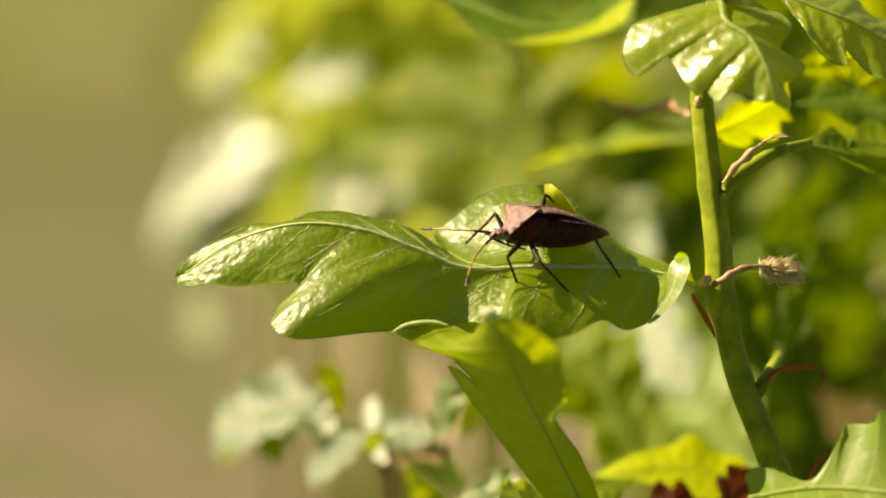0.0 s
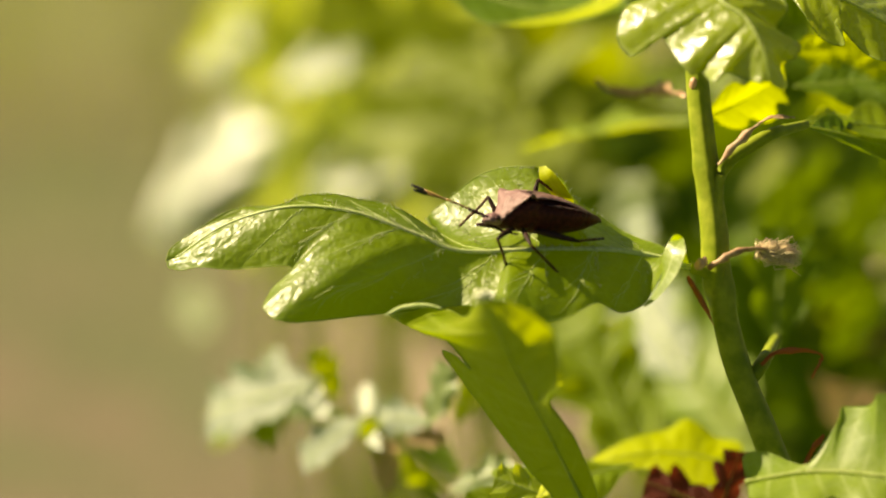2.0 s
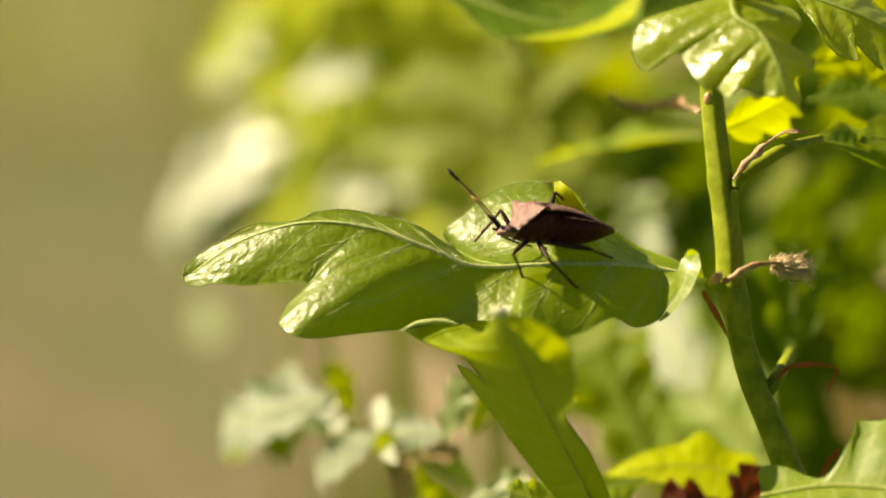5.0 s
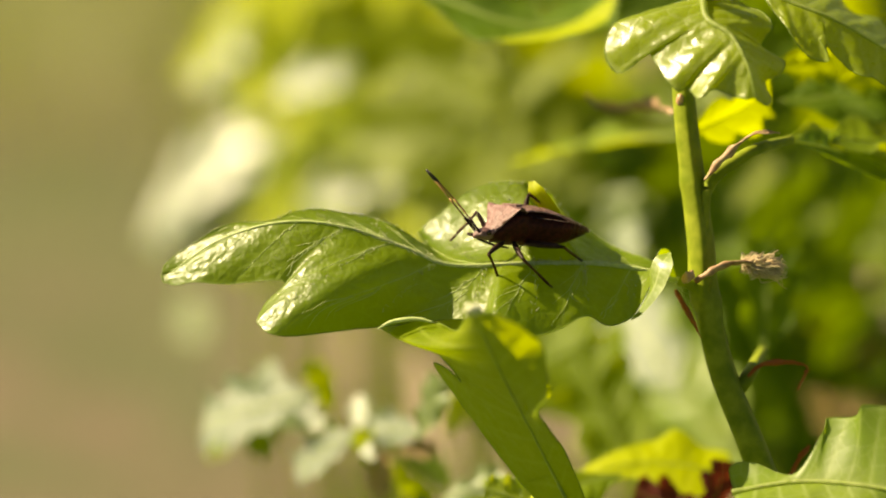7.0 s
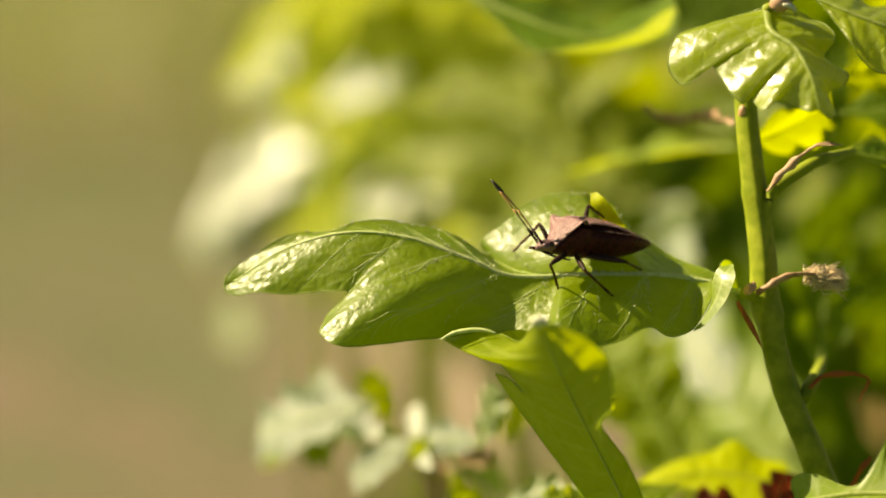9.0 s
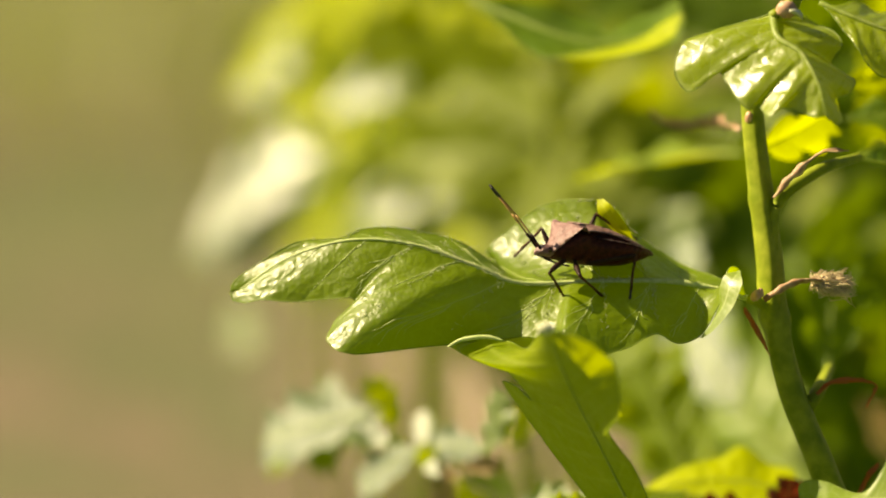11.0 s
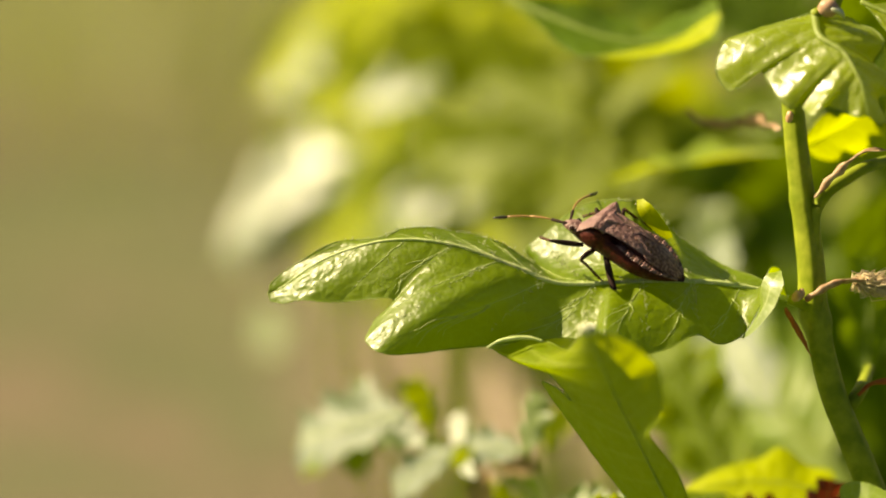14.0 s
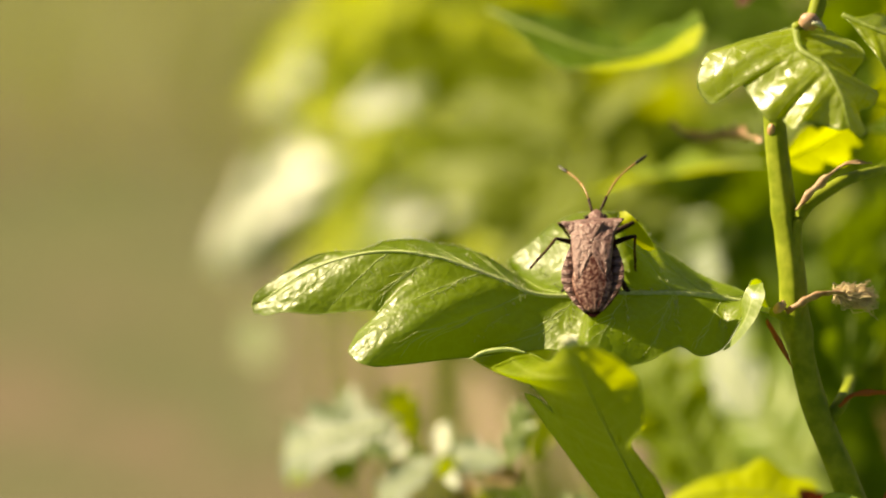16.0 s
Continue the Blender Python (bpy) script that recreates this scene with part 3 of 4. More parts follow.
part("stem_tip", tube([spot(1206, 126, 3), spot(1225, 70, 2), spot(1262, 10, 0), spot(1284, -40, 0), spot(1296, -120, 1)], lambda t: 0.00105 - 0.0003 * t, 12, 30), STEM, shoot)
part("petiole", tube([spot(1248, -8, -9), spot(1236, 30, -3), spot(1212, 120, 3)], lambda t: 0.0005 + 0.0003 * t, 9, 14), STEM, shoot)
# leaves beside it
b = outline(
    [(1330, -25, 6), (1400, 5, 4), (1480, 38, 3), (1600, 110, 4), (1660, 150, 6)],
    [(0, 1330, -25, 6), (0.1, 1375, 25, 3), (0.25, 1420, 90, 1), (0.33, 1466, 108, 1), (0.42, 1450, 70, 2), (0.55, 1520, 135, 1), (0.64, 1550, 140, 2), (0.8, 1590, 160, 3), (1, 1660, 150, 6)],
    [(0, 1330, -25, 6), (0.2, 1420, -20, 10), (0.4, 1500, 10, 12), (0.6, 1580, 60, 12), (0.8, 1640, 100, 10), (1, 1660, 150, 6)],
    vec(-0.2, 0.7, -0.7), (-30.0, -20.0), ruffle=0.0005, phase=2.0, rows=90, cols=12)
leaf(shoot, b, LEAF_GLOSS, "green oak leaf arching over the shoot", veins=False, thick=0.00035)

# the folded leaf below the bug's leaf
b = outline(
    [(1040, 960, -3), (990, 860, -6), (945, 770, -11), (897, 680, -18), (862, 605, -25), (834, 552, -30)],
    [(0, 1020, 955, -1.5), (0.14, 958, 895, -1), (0.28, 902, 830, 0), (0.40, 838, 745, 0), (0.50, 768, 646, 0.5), (0.55, 790, 652, -3), (0.60, 816, 676, -7), (0.66, 798, 650, -6), (0.73, 755, 610, -2), (0.80, 672, 580, 0), (0.86, 725, 568, -1), (0.91, 775, 572, -4), (0.95, 808, 585, -10), (0.98, 822, 566, -20), (1, 832, 550, -30)],
    [(0, 1055, 955, -3), (0.14, 1030, 870, -7), (0.26, 1000, 800, -13), (0.36, 975, 765, -18), (0.43, 950, 730, -22), (0.50, 968, 703, -25), (0.60, 968, 660, -28), (0.70, 960, 615, -31), (0.80, 930, 585, -33), (0.90, 880, 556, -33), (1, 838, 548, -30)],
    vec(-0.1, 0.6, -0.8), (14.0, 12.0), ruffle=0.0, waves=4.0, quilt=0.00004, phase=3.0, rows=150, cols=18)
leaf(shoot, b, LEAF_FOLD, "folded green oak leaf below the bug", veins=False, thick=0.0003)
part("leaf_tip", ball(spot(838, 549, -30.4), 0.0009, 0.0005, 0.0005, 12, 0.4), HAIR, shoot, "whitish curled leaf tip")
part("rolled_margin", tube([spot(668, 583, -5.9), spot(690, 571, -5.9), spot(715, 566, -6.0), spot(742, 565, -6.2), spot(768, 571, -6.6)], lambda t: 0.00005 + 0.00018 * math.sin(math.pi * t) ** 0.7, 8, 30), VEIN_PALE, shoot, "pale rolled rim of the folded leaf")

# the leaf at the foot of the stem
b = outline(
    [(1296, 872, -8), (1420, 853, -10), (1567, 866, -14), (1740, 905, -18)],
    [(0, 1296, 870, -8), (0.05, 1290, 826, -5), (0.14, 1335, 822, -6), (0.23, 1405, 838, -9), (0.30, 1458, 765, -8.5), (0.35, 1466, 742, -8), (0.45, 1512, 735, -10.5), (0.54, 1532, 718, -11), (0.64, 1580, 722, -12.5), (0.8, 1660, 780, -12), (1, 1740, 905, -18)],
    [(0, 1296, 874, -8), (0.1, 1310, 910, -12), (0.25, 1400, 925, -14), (0.35, 1450, 895, -13), (0.5, 1540, 960, -17), (0.62, 1600, 920, -15), (0.8, 1680, 960, -20), (1, 1740, 905, -18)],
    vec(-0.1, 0.6, -0.8), (35.0, -20.0), ruffle=0.0004, quilt=0.00001, phase=4.0, rows=120, cols=16)
leaf(shoot, b, LEAF_SMOOTH, "pale green oak leaf at the foot of the stem", veins=False, thick=0.00045)


def bract(parent, pts, r, material=DRY, label="thin crumpled dry brown bract"):
    """A twisted papery ribbon, wrinkled along its length."""
    line, size = even([spot(*p) for p in pts], 40)
    rings = []
    for i, p in enumerate(line):
        t = (line[min(i + 1, 40)] - line[max(i - 1, 0)]).normalized()
        a = t.cross(Vector((0.2, 0.3, 0.93))).normalized()
        b = t.cross(a)
        f = i / 40
        w = r * (0.4 + 1.0 * math.sin(math.pi * min(1, f * 0.85 + 0.12))) * (0.85 + 0.6 * noise.noise(p * 800))
        q = 0.8 + 3.2 * f + 0.9 * noise.noise(p * 500)
        ring = []
        for k in range(8):
            ang = 2 * math.pi * k / 8
            x, y = math.cos(ang) * w, math.sin(ang) * w * 0.25 + w * 0.55 * math.cos(ang) ** 2 + w * 0.35 * noise.noise(Vector((k * 0.9, f * 14, r * 1e4)))
            ring.append(p + a * (x * math.cos(q) - y * math.sin(q)) + b * (x * math.sin(q) + y * math.cos(q)))
        rings.append(ring)
    return part("dry_bract", loft(rings), material, parent, label)


part("petiole", tube([spot(1262, 306, 0.9), spot(1251, 330, 1.0), spot(1247, 380, 1.1), spot(1248, 440, 1.1), spot(1250, 500, 0.9)], lambda q: 0.00050 + 0.00012 * q, 10, 30), STEM, shoot, "green leaf stalk running down the stem")
bract(shoot, [(1228, 497, -1.4), (1262, 478, -1.8), (1310, 466, -1.5), (1345, 470, -1), (1378, 480, 0)], 0.00038)
bract(shoot, [(1246, 318, 0.2), (1268, 290, -0.2), (1300, 264, -0.2), (1335, 238, 0.2), (1380, 236, 1)], 0.0003)
bract(shoot, [(1196, 512, -0.4), (1206, 536, -0.6), (1222, 566, -0.6), (1240, 598, -0.3)], 0.00026, RUST)
bract(shoot, [(1322, 665, 1), (1350, 645, 1), (1400, 644, 2), (1428, 652, 2), (1412, 690, 2)], 0.00034, RUST)
bract(shoot, [(1395, 840, 2), (1415, 815, 2), (1432, 788, 3)], 0.0003, RUST)
bract(shoot, [(1036, 165, 40), (1060, 185, 40), (1100, 190, 40), (1145, 184, 38), (1190, 200, 20)], 0.0006)
rng = random.Random(12)
bm = bmesh.new()
for i in range(340):
    far_end = rng.random()
    p = spot(1312 + 26 * far_end, 466 + 4 * far_end, -0.9)
    q = spot(1332 + 58 * far_end + rng.uniform(-6, 6), 466 + 13 * far_end + (5 + 21 * far_end) * rng.gauss(0, 0.55), rng.uniform(-2.0, 1.0) * (0.3 + 0.7 * far_end))
    mid = p.lerp(q, 0.6) + Vector((rng.uniform(-1, 1), rng.uniform(-1, 1), rng.uniform(-1, 1))) * 0.0011
    add_tube(bm, [p, mid, q], [0.00004, 0.00006, 0.00002], 4)
tagged(part("dry_tuft", bm, TUFT, shoot, "frayed straw-coloured tip of a dry bract"), kind="stuff")
part("petiole", tube([spot(1232, 372, 2.4), spot(1247, 338, 1.8), spot(1268, 308, 1.2), spot(1300, 286, 1), spot(1340, 264, 2), spot(1400, 247, 8)], lambda t: 0.00085 - 0.0004 * t, 10, 24), STEM, shoot)
part("petiole", tube([spot(1300, 700, 3), spot(1330, 655, 5), spot(1350, 620, 24)], lambda t: 0.0008 - 0.0003 * t, 9, 10), STEM, shoot)


def mid_leaf(h0, v0, w0, h1, v1, w1, face, material, i, label):
    return stock_leaf(shoot, i, material, spot(h0, v0, w0), spot(h1, v1, w1), vec(*face), label)


mid_leaf(1395, 245, 16, 1640, 225, 28, (-0.3, 0.75, -0.6), LEAF, 0, "deep green oak leaf beside the stem")
mid_leaf(1400, 250, 12, 1590, 285, 22, (0.1, 0.8, -0.6), LEAF_DARK, 2, "deep green oak leaf beside the stem")
# the yellow-green leaves below carry their backlight in the base colour too
mid_leaf(1210, 240, 22, 1390, 180, 26, (0.6, -0.35, -0.72), LEAF_SUNLIT, 1, "yellow-green oak leaf with backlight put into its colour")
mid_leaf(1370, 118, 32, 1480, 112, 34, (0.5, 0.1, -0.8), LEAF_SUNLIT, 2, "yellow-green oak leaf with backlight put into its colour")
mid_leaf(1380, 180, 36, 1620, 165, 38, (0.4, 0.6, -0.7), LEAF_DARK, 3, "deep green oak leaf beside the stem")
mid_leaf(1480, 150, 36, 1600, 130, 36, (0.5, 0.1, -0.8), LEAF_SUNLIT, 0, "yellow-green oak leaf with backlight put into its colour")
b = outline(
    nearer([(715, -30, 30), (800, 5, 26), (900, 40, 22), (1000, 42, 20), (1098, 4, 18)], -22),
    nearer([(0, 715, -30, 30), (0.2, 770, 15, 24), (0.36, 850, 76, 17), (0.45, 900, 68, 17), (0.6, 960, 66, 16), (0.75, 1030, 62, 15), (0.9, 1085, 38, 16), (1, 1098, 4, 18)], -22),
    nearer([(0, 715, -30, 30), (0.25, 830, -25, 34), (0.5, 940, 10, 34), (0.62, 960, 28, 30), (0.75, 1030, 0, 30), (0.9, 1080, -25, 26), (1, 1098, 4, 18)], -22),
    vec(-0.1, 0.9, -0.4), (-30.0, 30.0), ruffle=0.0002, quilt=0.00003, phase=2.4, rows=80, cols=10)
# dark blade: the shade of its underside is put into the colour
leaf(shoot, b, LEAF_DARK, "long oak leaf out of focus above the bug", veins=False)
# added strip: backlight on the leaf's rim is put into its bright colour
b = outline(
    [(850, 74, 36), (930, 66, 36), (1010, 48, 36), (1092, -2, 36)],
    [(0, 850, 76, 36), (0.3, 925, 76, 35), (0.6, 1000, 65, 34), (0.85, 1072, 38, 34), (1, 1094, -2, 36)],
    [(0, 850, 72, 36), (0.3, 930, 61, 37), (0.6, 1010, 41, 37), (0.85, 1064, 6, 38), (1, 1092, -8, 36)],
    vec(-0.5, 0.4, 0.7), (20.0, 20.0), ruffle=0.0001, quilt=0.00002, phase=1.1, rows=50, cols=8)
leaf(shoot, b, LEAF_SUNLIT, "yellow-green strip painting the backlit rim of a leaf", veins=False, thick=0.0002)
mid_leaf(1205, 243, 60, 930, 228, 74, (-0.1, 0.97, -0.2), LEAF, 0, "blurred green oak leaf behind the stem")
b = outline(
    [(1300, 846, 34), (1200, 822, 34), (1100, 822, 34), (1005, 850, 34)],
    [(0, 1300, 842, 34), (0.12, 1288, 800, 36), (0.25, 1245, 790, 37), (0.38, 1195, 760, 38), (0.5, 1160, 776, 37), (0.68, 1095, 795, 36), (0.85, 1035, 826, 35), (1, 1005, 850, 34)],
    [(0, 1300, 850, 34), (0.15, 1280, 870, 32), (0.3, 1225, 880, 31), (0.45, 1170, 856, 32), (0.6, 1110, 848, 33), (0.8, 1050, 856, 33), (1, 1005, 850, 34)],
    vec(-0.4, 0.6, -0.7), (-30.0, -20.0), ruffle=0.0002, waves=3.0, quilt=0.00003, phase=1.4, rows=80, cols=10)
leaf(shoot, b, LEAF_SUNLIT, "bright yellow-green oak leaf low on the shoot", veins=False, thick=0.0001)
mid_leaf(1190, -66, 40, 1150, -46, 40, (-0.2, 0.5, -0.8), LEAF_RED, 0, "small dark red leaf")
mid_leaf(1270, 930, 30, 1125, 866, 30, (-0.2, 0.5, -0.8), LEAF_RED, 2, "dark red-brown withered leaf")
mid_leaf(1250, 930, 28, 1285, 815, 28, (0.2, 0.3, -0.9), LEAF_RED, 3, "dark red-brown withered leaf")
mid_leaf(1330, 850, 105, 1090, 540, 120, (-0.40, 0.45, -0.8), LEAF_SMOOTH, 2, "light green oak leaf out of focus")
mid_leaf(1205, 700, 96, 1085, 515, 107, (-0.55, 0.45, -0.70), LEAF_DULL, 0, "oak leaf out of focus with gloss put into its pale colour")
mid_leaf(930, 732, -16, 966, 700, -19, (0.5, 0.2, -0.8), LEAF_SUNLIT, 1, "small leaf tip, light through it put into its yellow-green")
mid_leaf(930, 905, 12, 990, 838, 12, (-0.55, 0.45, -0.7), LEAF_SUNLIT, 1, "small yellow-green leaf low on the shoot")
mid_leaf(1150, 860, 84, 965, 560, 90, (-0.5, 0.5, -0.65), LEAF, 0, "green oak leaf out of focus")
mid_leaf(1130, 850, 70, 1010, 610, 74, (-0.3, 0.4, -0.9), LEAF, 2, "green oak leaf out of focus")
mid_leaf(1100, 840, 30, 860, 880, 20, (0.0, 0.8, -0.6), LEAF, 1, "green oak leaf low on the shoot")
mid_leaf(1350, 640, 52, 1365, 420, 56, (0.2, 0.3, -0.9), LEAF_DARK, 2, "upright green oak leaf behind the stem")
mid_leaf(975, 905, 14, 860, 862, 14, (-0.5, 0.45, -0.72), LEAF_GLOSS, 2, "small glossy oak leaf low on the shoot")

# ---- other oak shoots out of focus ----


def back_shoot(label, axis, leaves, thick=0.0012, material=STEM):
    """A shoot with its stem down to the soil; leaves as (base, tip, face, material)."""
    t = thing("oak_shoot", label, "oak shoot", "oak shoots out of focus")
    pts = [spot(*p) for p in axis]
    foot = Vector((pts[-1].x + 0.03, pts[-1].y + 0.02, -0.01))
    part("stem", tube(pts, lambda q: thick * (0.6 + 0.5 * q), 8, 24), material, t)
    part("woody_base", tube([pts[-1], pts[-1].lerp(foot, 0.5) + Vector((0.005, 0, 0)), foot], lambda q: thick * (1.1 + q), 8, 10), STEM_BROWN, t, "brown woody stem base rising from the soil")
    for i, (base, tip, face, m, lab) in enumerate(leaves):
        stock_leaf(t, i, m, spot(*base), spot(*tip), vec(*face), lab)
    return t


G = (-0.57, 0.43, -0.70)
PS = "oak leaf with sheen put into its pale colour"
GR = (0.3, 0.5, -0.8)
back_shoot("low blurred oak shoot with sheen put into its pale leaves", [(640, 740, 80), (690, 820, 82), (780, 930, 85), (900, 1200, 90)], [
    # the pale leaves of this shoot carry sheen in their base colour
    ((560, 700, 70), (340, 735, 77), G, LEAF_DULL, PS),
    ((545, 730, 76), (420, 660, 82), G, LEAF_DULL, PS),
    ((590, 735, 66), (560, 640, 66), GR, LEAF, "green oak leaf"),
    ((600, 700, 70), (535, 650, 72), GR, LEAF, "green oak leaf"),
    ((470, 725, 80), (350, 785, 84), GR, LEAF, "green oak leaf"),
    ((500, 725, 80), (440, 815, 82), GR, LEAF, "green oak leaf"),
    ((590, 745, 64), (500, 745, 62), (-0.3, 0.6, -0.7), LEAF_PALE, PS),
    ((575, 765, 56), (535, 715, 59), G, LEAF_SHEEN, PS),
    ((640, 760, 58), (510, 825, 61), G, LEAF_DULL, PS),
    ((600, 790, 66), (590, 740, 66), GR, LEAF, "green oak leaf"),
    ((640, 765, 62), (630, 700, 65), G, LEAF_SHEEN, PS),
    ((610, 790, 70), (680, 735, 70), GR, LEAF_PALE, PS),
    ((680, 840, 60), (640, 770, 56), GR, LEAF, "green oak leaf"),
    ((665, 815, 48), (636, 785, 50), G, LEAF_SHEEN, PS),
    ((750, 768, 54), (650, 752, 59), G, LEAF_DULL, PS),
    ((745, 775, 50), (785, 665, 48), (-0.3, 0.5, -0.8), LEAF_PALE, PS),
    ((790, 770, 70), (830, 690, 72), GR, LEAF_SUNLIT, "yellow-green oak leaf"),
    ((700, 795, 56), (765, 790, 54), (-0.4, 0.4, -0.8), LEAF_TAN, "orange-tan leaf-shaped patch"),
    # leaf shape added in place of a pale upright leaf stalk
    ((670, 900, 60), (668, 800, 56), (-0.4, 0.4, -0.8), LEAF_TAN, "orange-tan leaf-shaped patch"),
    ((780, 880, 64), (685, 835, 62), (0.2, 0.6, -0.7), LEAF, "green oak leaf"),
    # two dark leaves added to paint the shade of a gap
    ((800, 870, 80), (738, 800, 84), (0.8, -0.5, -0.4), LEAF_DARK, "dark green leaf standing in for a shaded gap"),
    ((800, 850, 84), (758, 790, 88), (0.8, -0.5, -0.4), LEAF_DARK, "dark green leaf standing in for a shaded gap"),
    ((780, 890, 46), (890, 840, 44), GR, LEAF_PALE, PS),
    ((850, 890, 34), (975, 840, 30), (-0.5, 0.45, -0.7), LEAF_SHEEN, PS)])

def bush(label, box, depth, count, mats, lean, seed, size=(0.03, 0.05), wild=0.6, root_at=None):
    """A blurred oak bush: forked stems from the soil with leaves along them."""
    r = random.Random(seed)
    t = thing("oak_bush", label, "oak bush", "oak bushes out of focus")
    x0, y0, x1, y1 = box
    foot = Vector((spot(root_at or (x0 + x1) / 2, y1, depth).x, spot(0, y1, depth).y + 0.02, -0.01))
    n = 0
    while n < count:
        top = spot(r.uniform(x0, x1), r.uniform(y0, y1), depth + r.uniform(-40, 60))
        mid = top.lerp(foot, 0.35) + Vector((r.uniform(-1, 1), r.uniform(0, 1), 0 if not root_at else 1.2)) * 0.02
        line = even([top, mid, foot], 14)[0]
        part("stem", tube(line, lambda q: 0.0006 + 0.0016 * q, 6), STEM, t)
        for j in range(6):
            if n >= count:
                break
            base = line[0].lerp(line[1], j / 6)
            way = Vector((r.uniform(-1, 1), r.uniform(-0.7, 0.7), r.uniform(-0.5, 0.5))).normalized()
            face = (vec(*lean) + Vector((r.uniform(-1, 1), r.uniform(-1, 1), r.uniform(-1, 1))) * wild).normalized()
            stock_leaf(t, n, r.choice(mats), base, base + way * r.uniform(*size), face)
            n += 1
    return t


YG = "yellow-green oak leaf"
F = (-0.5, 0.5, -0.6)
# sunlit look of these bushes comes partly from brightened leaf colour
bush("oak bush out of focus with sunlight put into its yellow-green", (620, -120, 900, 330), 310, 46, [LEAF_SUNLIT, LEAF, LEAF], (-0.5, 0.45, -0.72), 3, (0.018, 0.028), 0.35, 1010)
bush("oak bush out of focus with sunlight put into its yellow-green", (560, -160, 880, 220), 470, 60, [LEAF_SUNLIT, LEAF], (-0.5, 0.45, -0.72), 9, (0.018, 0.03), 0.35, 1010)
bush("oak bush out of focus with sunlight put into its yellow-green", (400, -140, 660, 110), 345, 50, [LEAF_SUNLIT, LEAF_SUNLIT, LEAF], (-0.5, 0.45, -0.72), 12, (0.010, 0.018), 0.35, 1010)
bush("oak bush out of focus with sunlight put into its yellow-green", (430, 140, 690, 340), 335, 40, [LEAF_SUNLIT, LEAF], (-0.5, 0.45, -0.72), 17, (0.008, 0.014), 0.35, 1010)
# shade of this bush is mostly painted, by its dark leaf colour
bush("oak bush out of focus with shade put into its dark green", (1080, -150, 1700, 900), 190, 120, [LEAF_DARK, LEAF_DARK, LEAF], (0.3, 0.2, -0.8), 5, (0.02, 0.036))
bush("olive-green oak bush out of focus", (850, -60, 1100, 300), 175, 26, [LEAF_OLIVE], (-0.42, 0.45, -0.75), 31, (0.016, 0.026), 0.4)
SUNNY = [(350, 105, 262), (390, 35, 262), (430, 0, 262), (505, 60, 260), (590, 35, 260), (650, 65, 258), (730, 50, 258), (690, 0, 260), (770, -10, 258), (560, -20, 262), (620, 90, 262), (520, 10, 262), (680, 110, 270), (770, 90, 262), (460, 185, 265), (790, 35, 262), (825, 85, 250), (780, 150, 258),
         (515, 225, 240), (485, 375, 262), (720, 400, 226), (440, 440, 262)]
OLIVE = [(840, 195, 205), (810, 320, 210), (940, 150, 150), (990, 110, 155), (900, 250, 170), (980, 290, 160), (860, 120, 190), (1040, 330, 165), (1330, 330, 140), (1300, 420, 160), (1535, 540, 138)]
DEEPER = [(1420, 360, 128), (1500, 420, 125), (1450, 520, 128), (1490, 600, 130), (1380, 470, 126), (1360, 400, 124), (1540, 340, 126)]
back_shoot("blurred oak shoot with sheen and sunlight put into leaf colours", [(430, 20, 285), (540, 260, 285), (780, 470, 290), (960, 760, 290), (1020, 1100, 290)], [
    # blurred highlights: leaves whitened in colour as well as glossy
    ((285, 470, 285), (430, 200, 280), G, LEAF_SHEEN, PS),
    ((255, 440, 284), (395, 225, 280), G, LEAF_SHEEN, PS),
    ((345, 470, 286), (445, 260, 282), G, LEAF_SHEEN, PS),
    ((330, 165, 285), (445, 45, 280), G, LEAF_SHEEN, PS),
    ((350, 150, 286), (425, 80, 281), F, LEAF_SUNLIT, YG),
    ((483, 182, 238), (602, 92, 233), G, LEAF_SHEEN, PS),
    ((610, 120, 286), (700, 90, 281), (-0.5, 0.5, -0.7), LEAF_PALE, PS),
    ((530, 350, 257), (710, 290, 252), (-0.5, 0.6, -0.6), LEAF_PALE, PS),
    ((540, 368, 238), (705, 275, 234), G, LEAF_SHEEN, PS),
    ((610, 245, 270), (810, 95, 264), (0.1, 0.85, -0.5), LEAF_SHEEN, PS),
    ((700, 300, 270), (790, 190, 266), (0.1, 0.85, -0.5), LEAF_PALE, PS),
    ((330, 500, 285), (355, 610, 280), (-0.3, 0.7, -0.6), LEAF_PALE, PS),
    *[((h - 36, v + 46, w), (h + 36, v - 46, w - 3), F, LEAF_SUNLIT, YG) for h, v, w in SUNNY],
    *[((h - 36, v + 46, w), (h + 36, v - 46, w - 3), F, LEAF_OLIVE, "olive-green oak leaf") for h, v, w in OLIVE],
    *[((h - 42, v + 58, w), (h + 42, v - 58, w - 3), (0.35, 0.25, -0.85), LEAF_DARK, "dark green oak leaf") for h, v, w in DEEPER]])
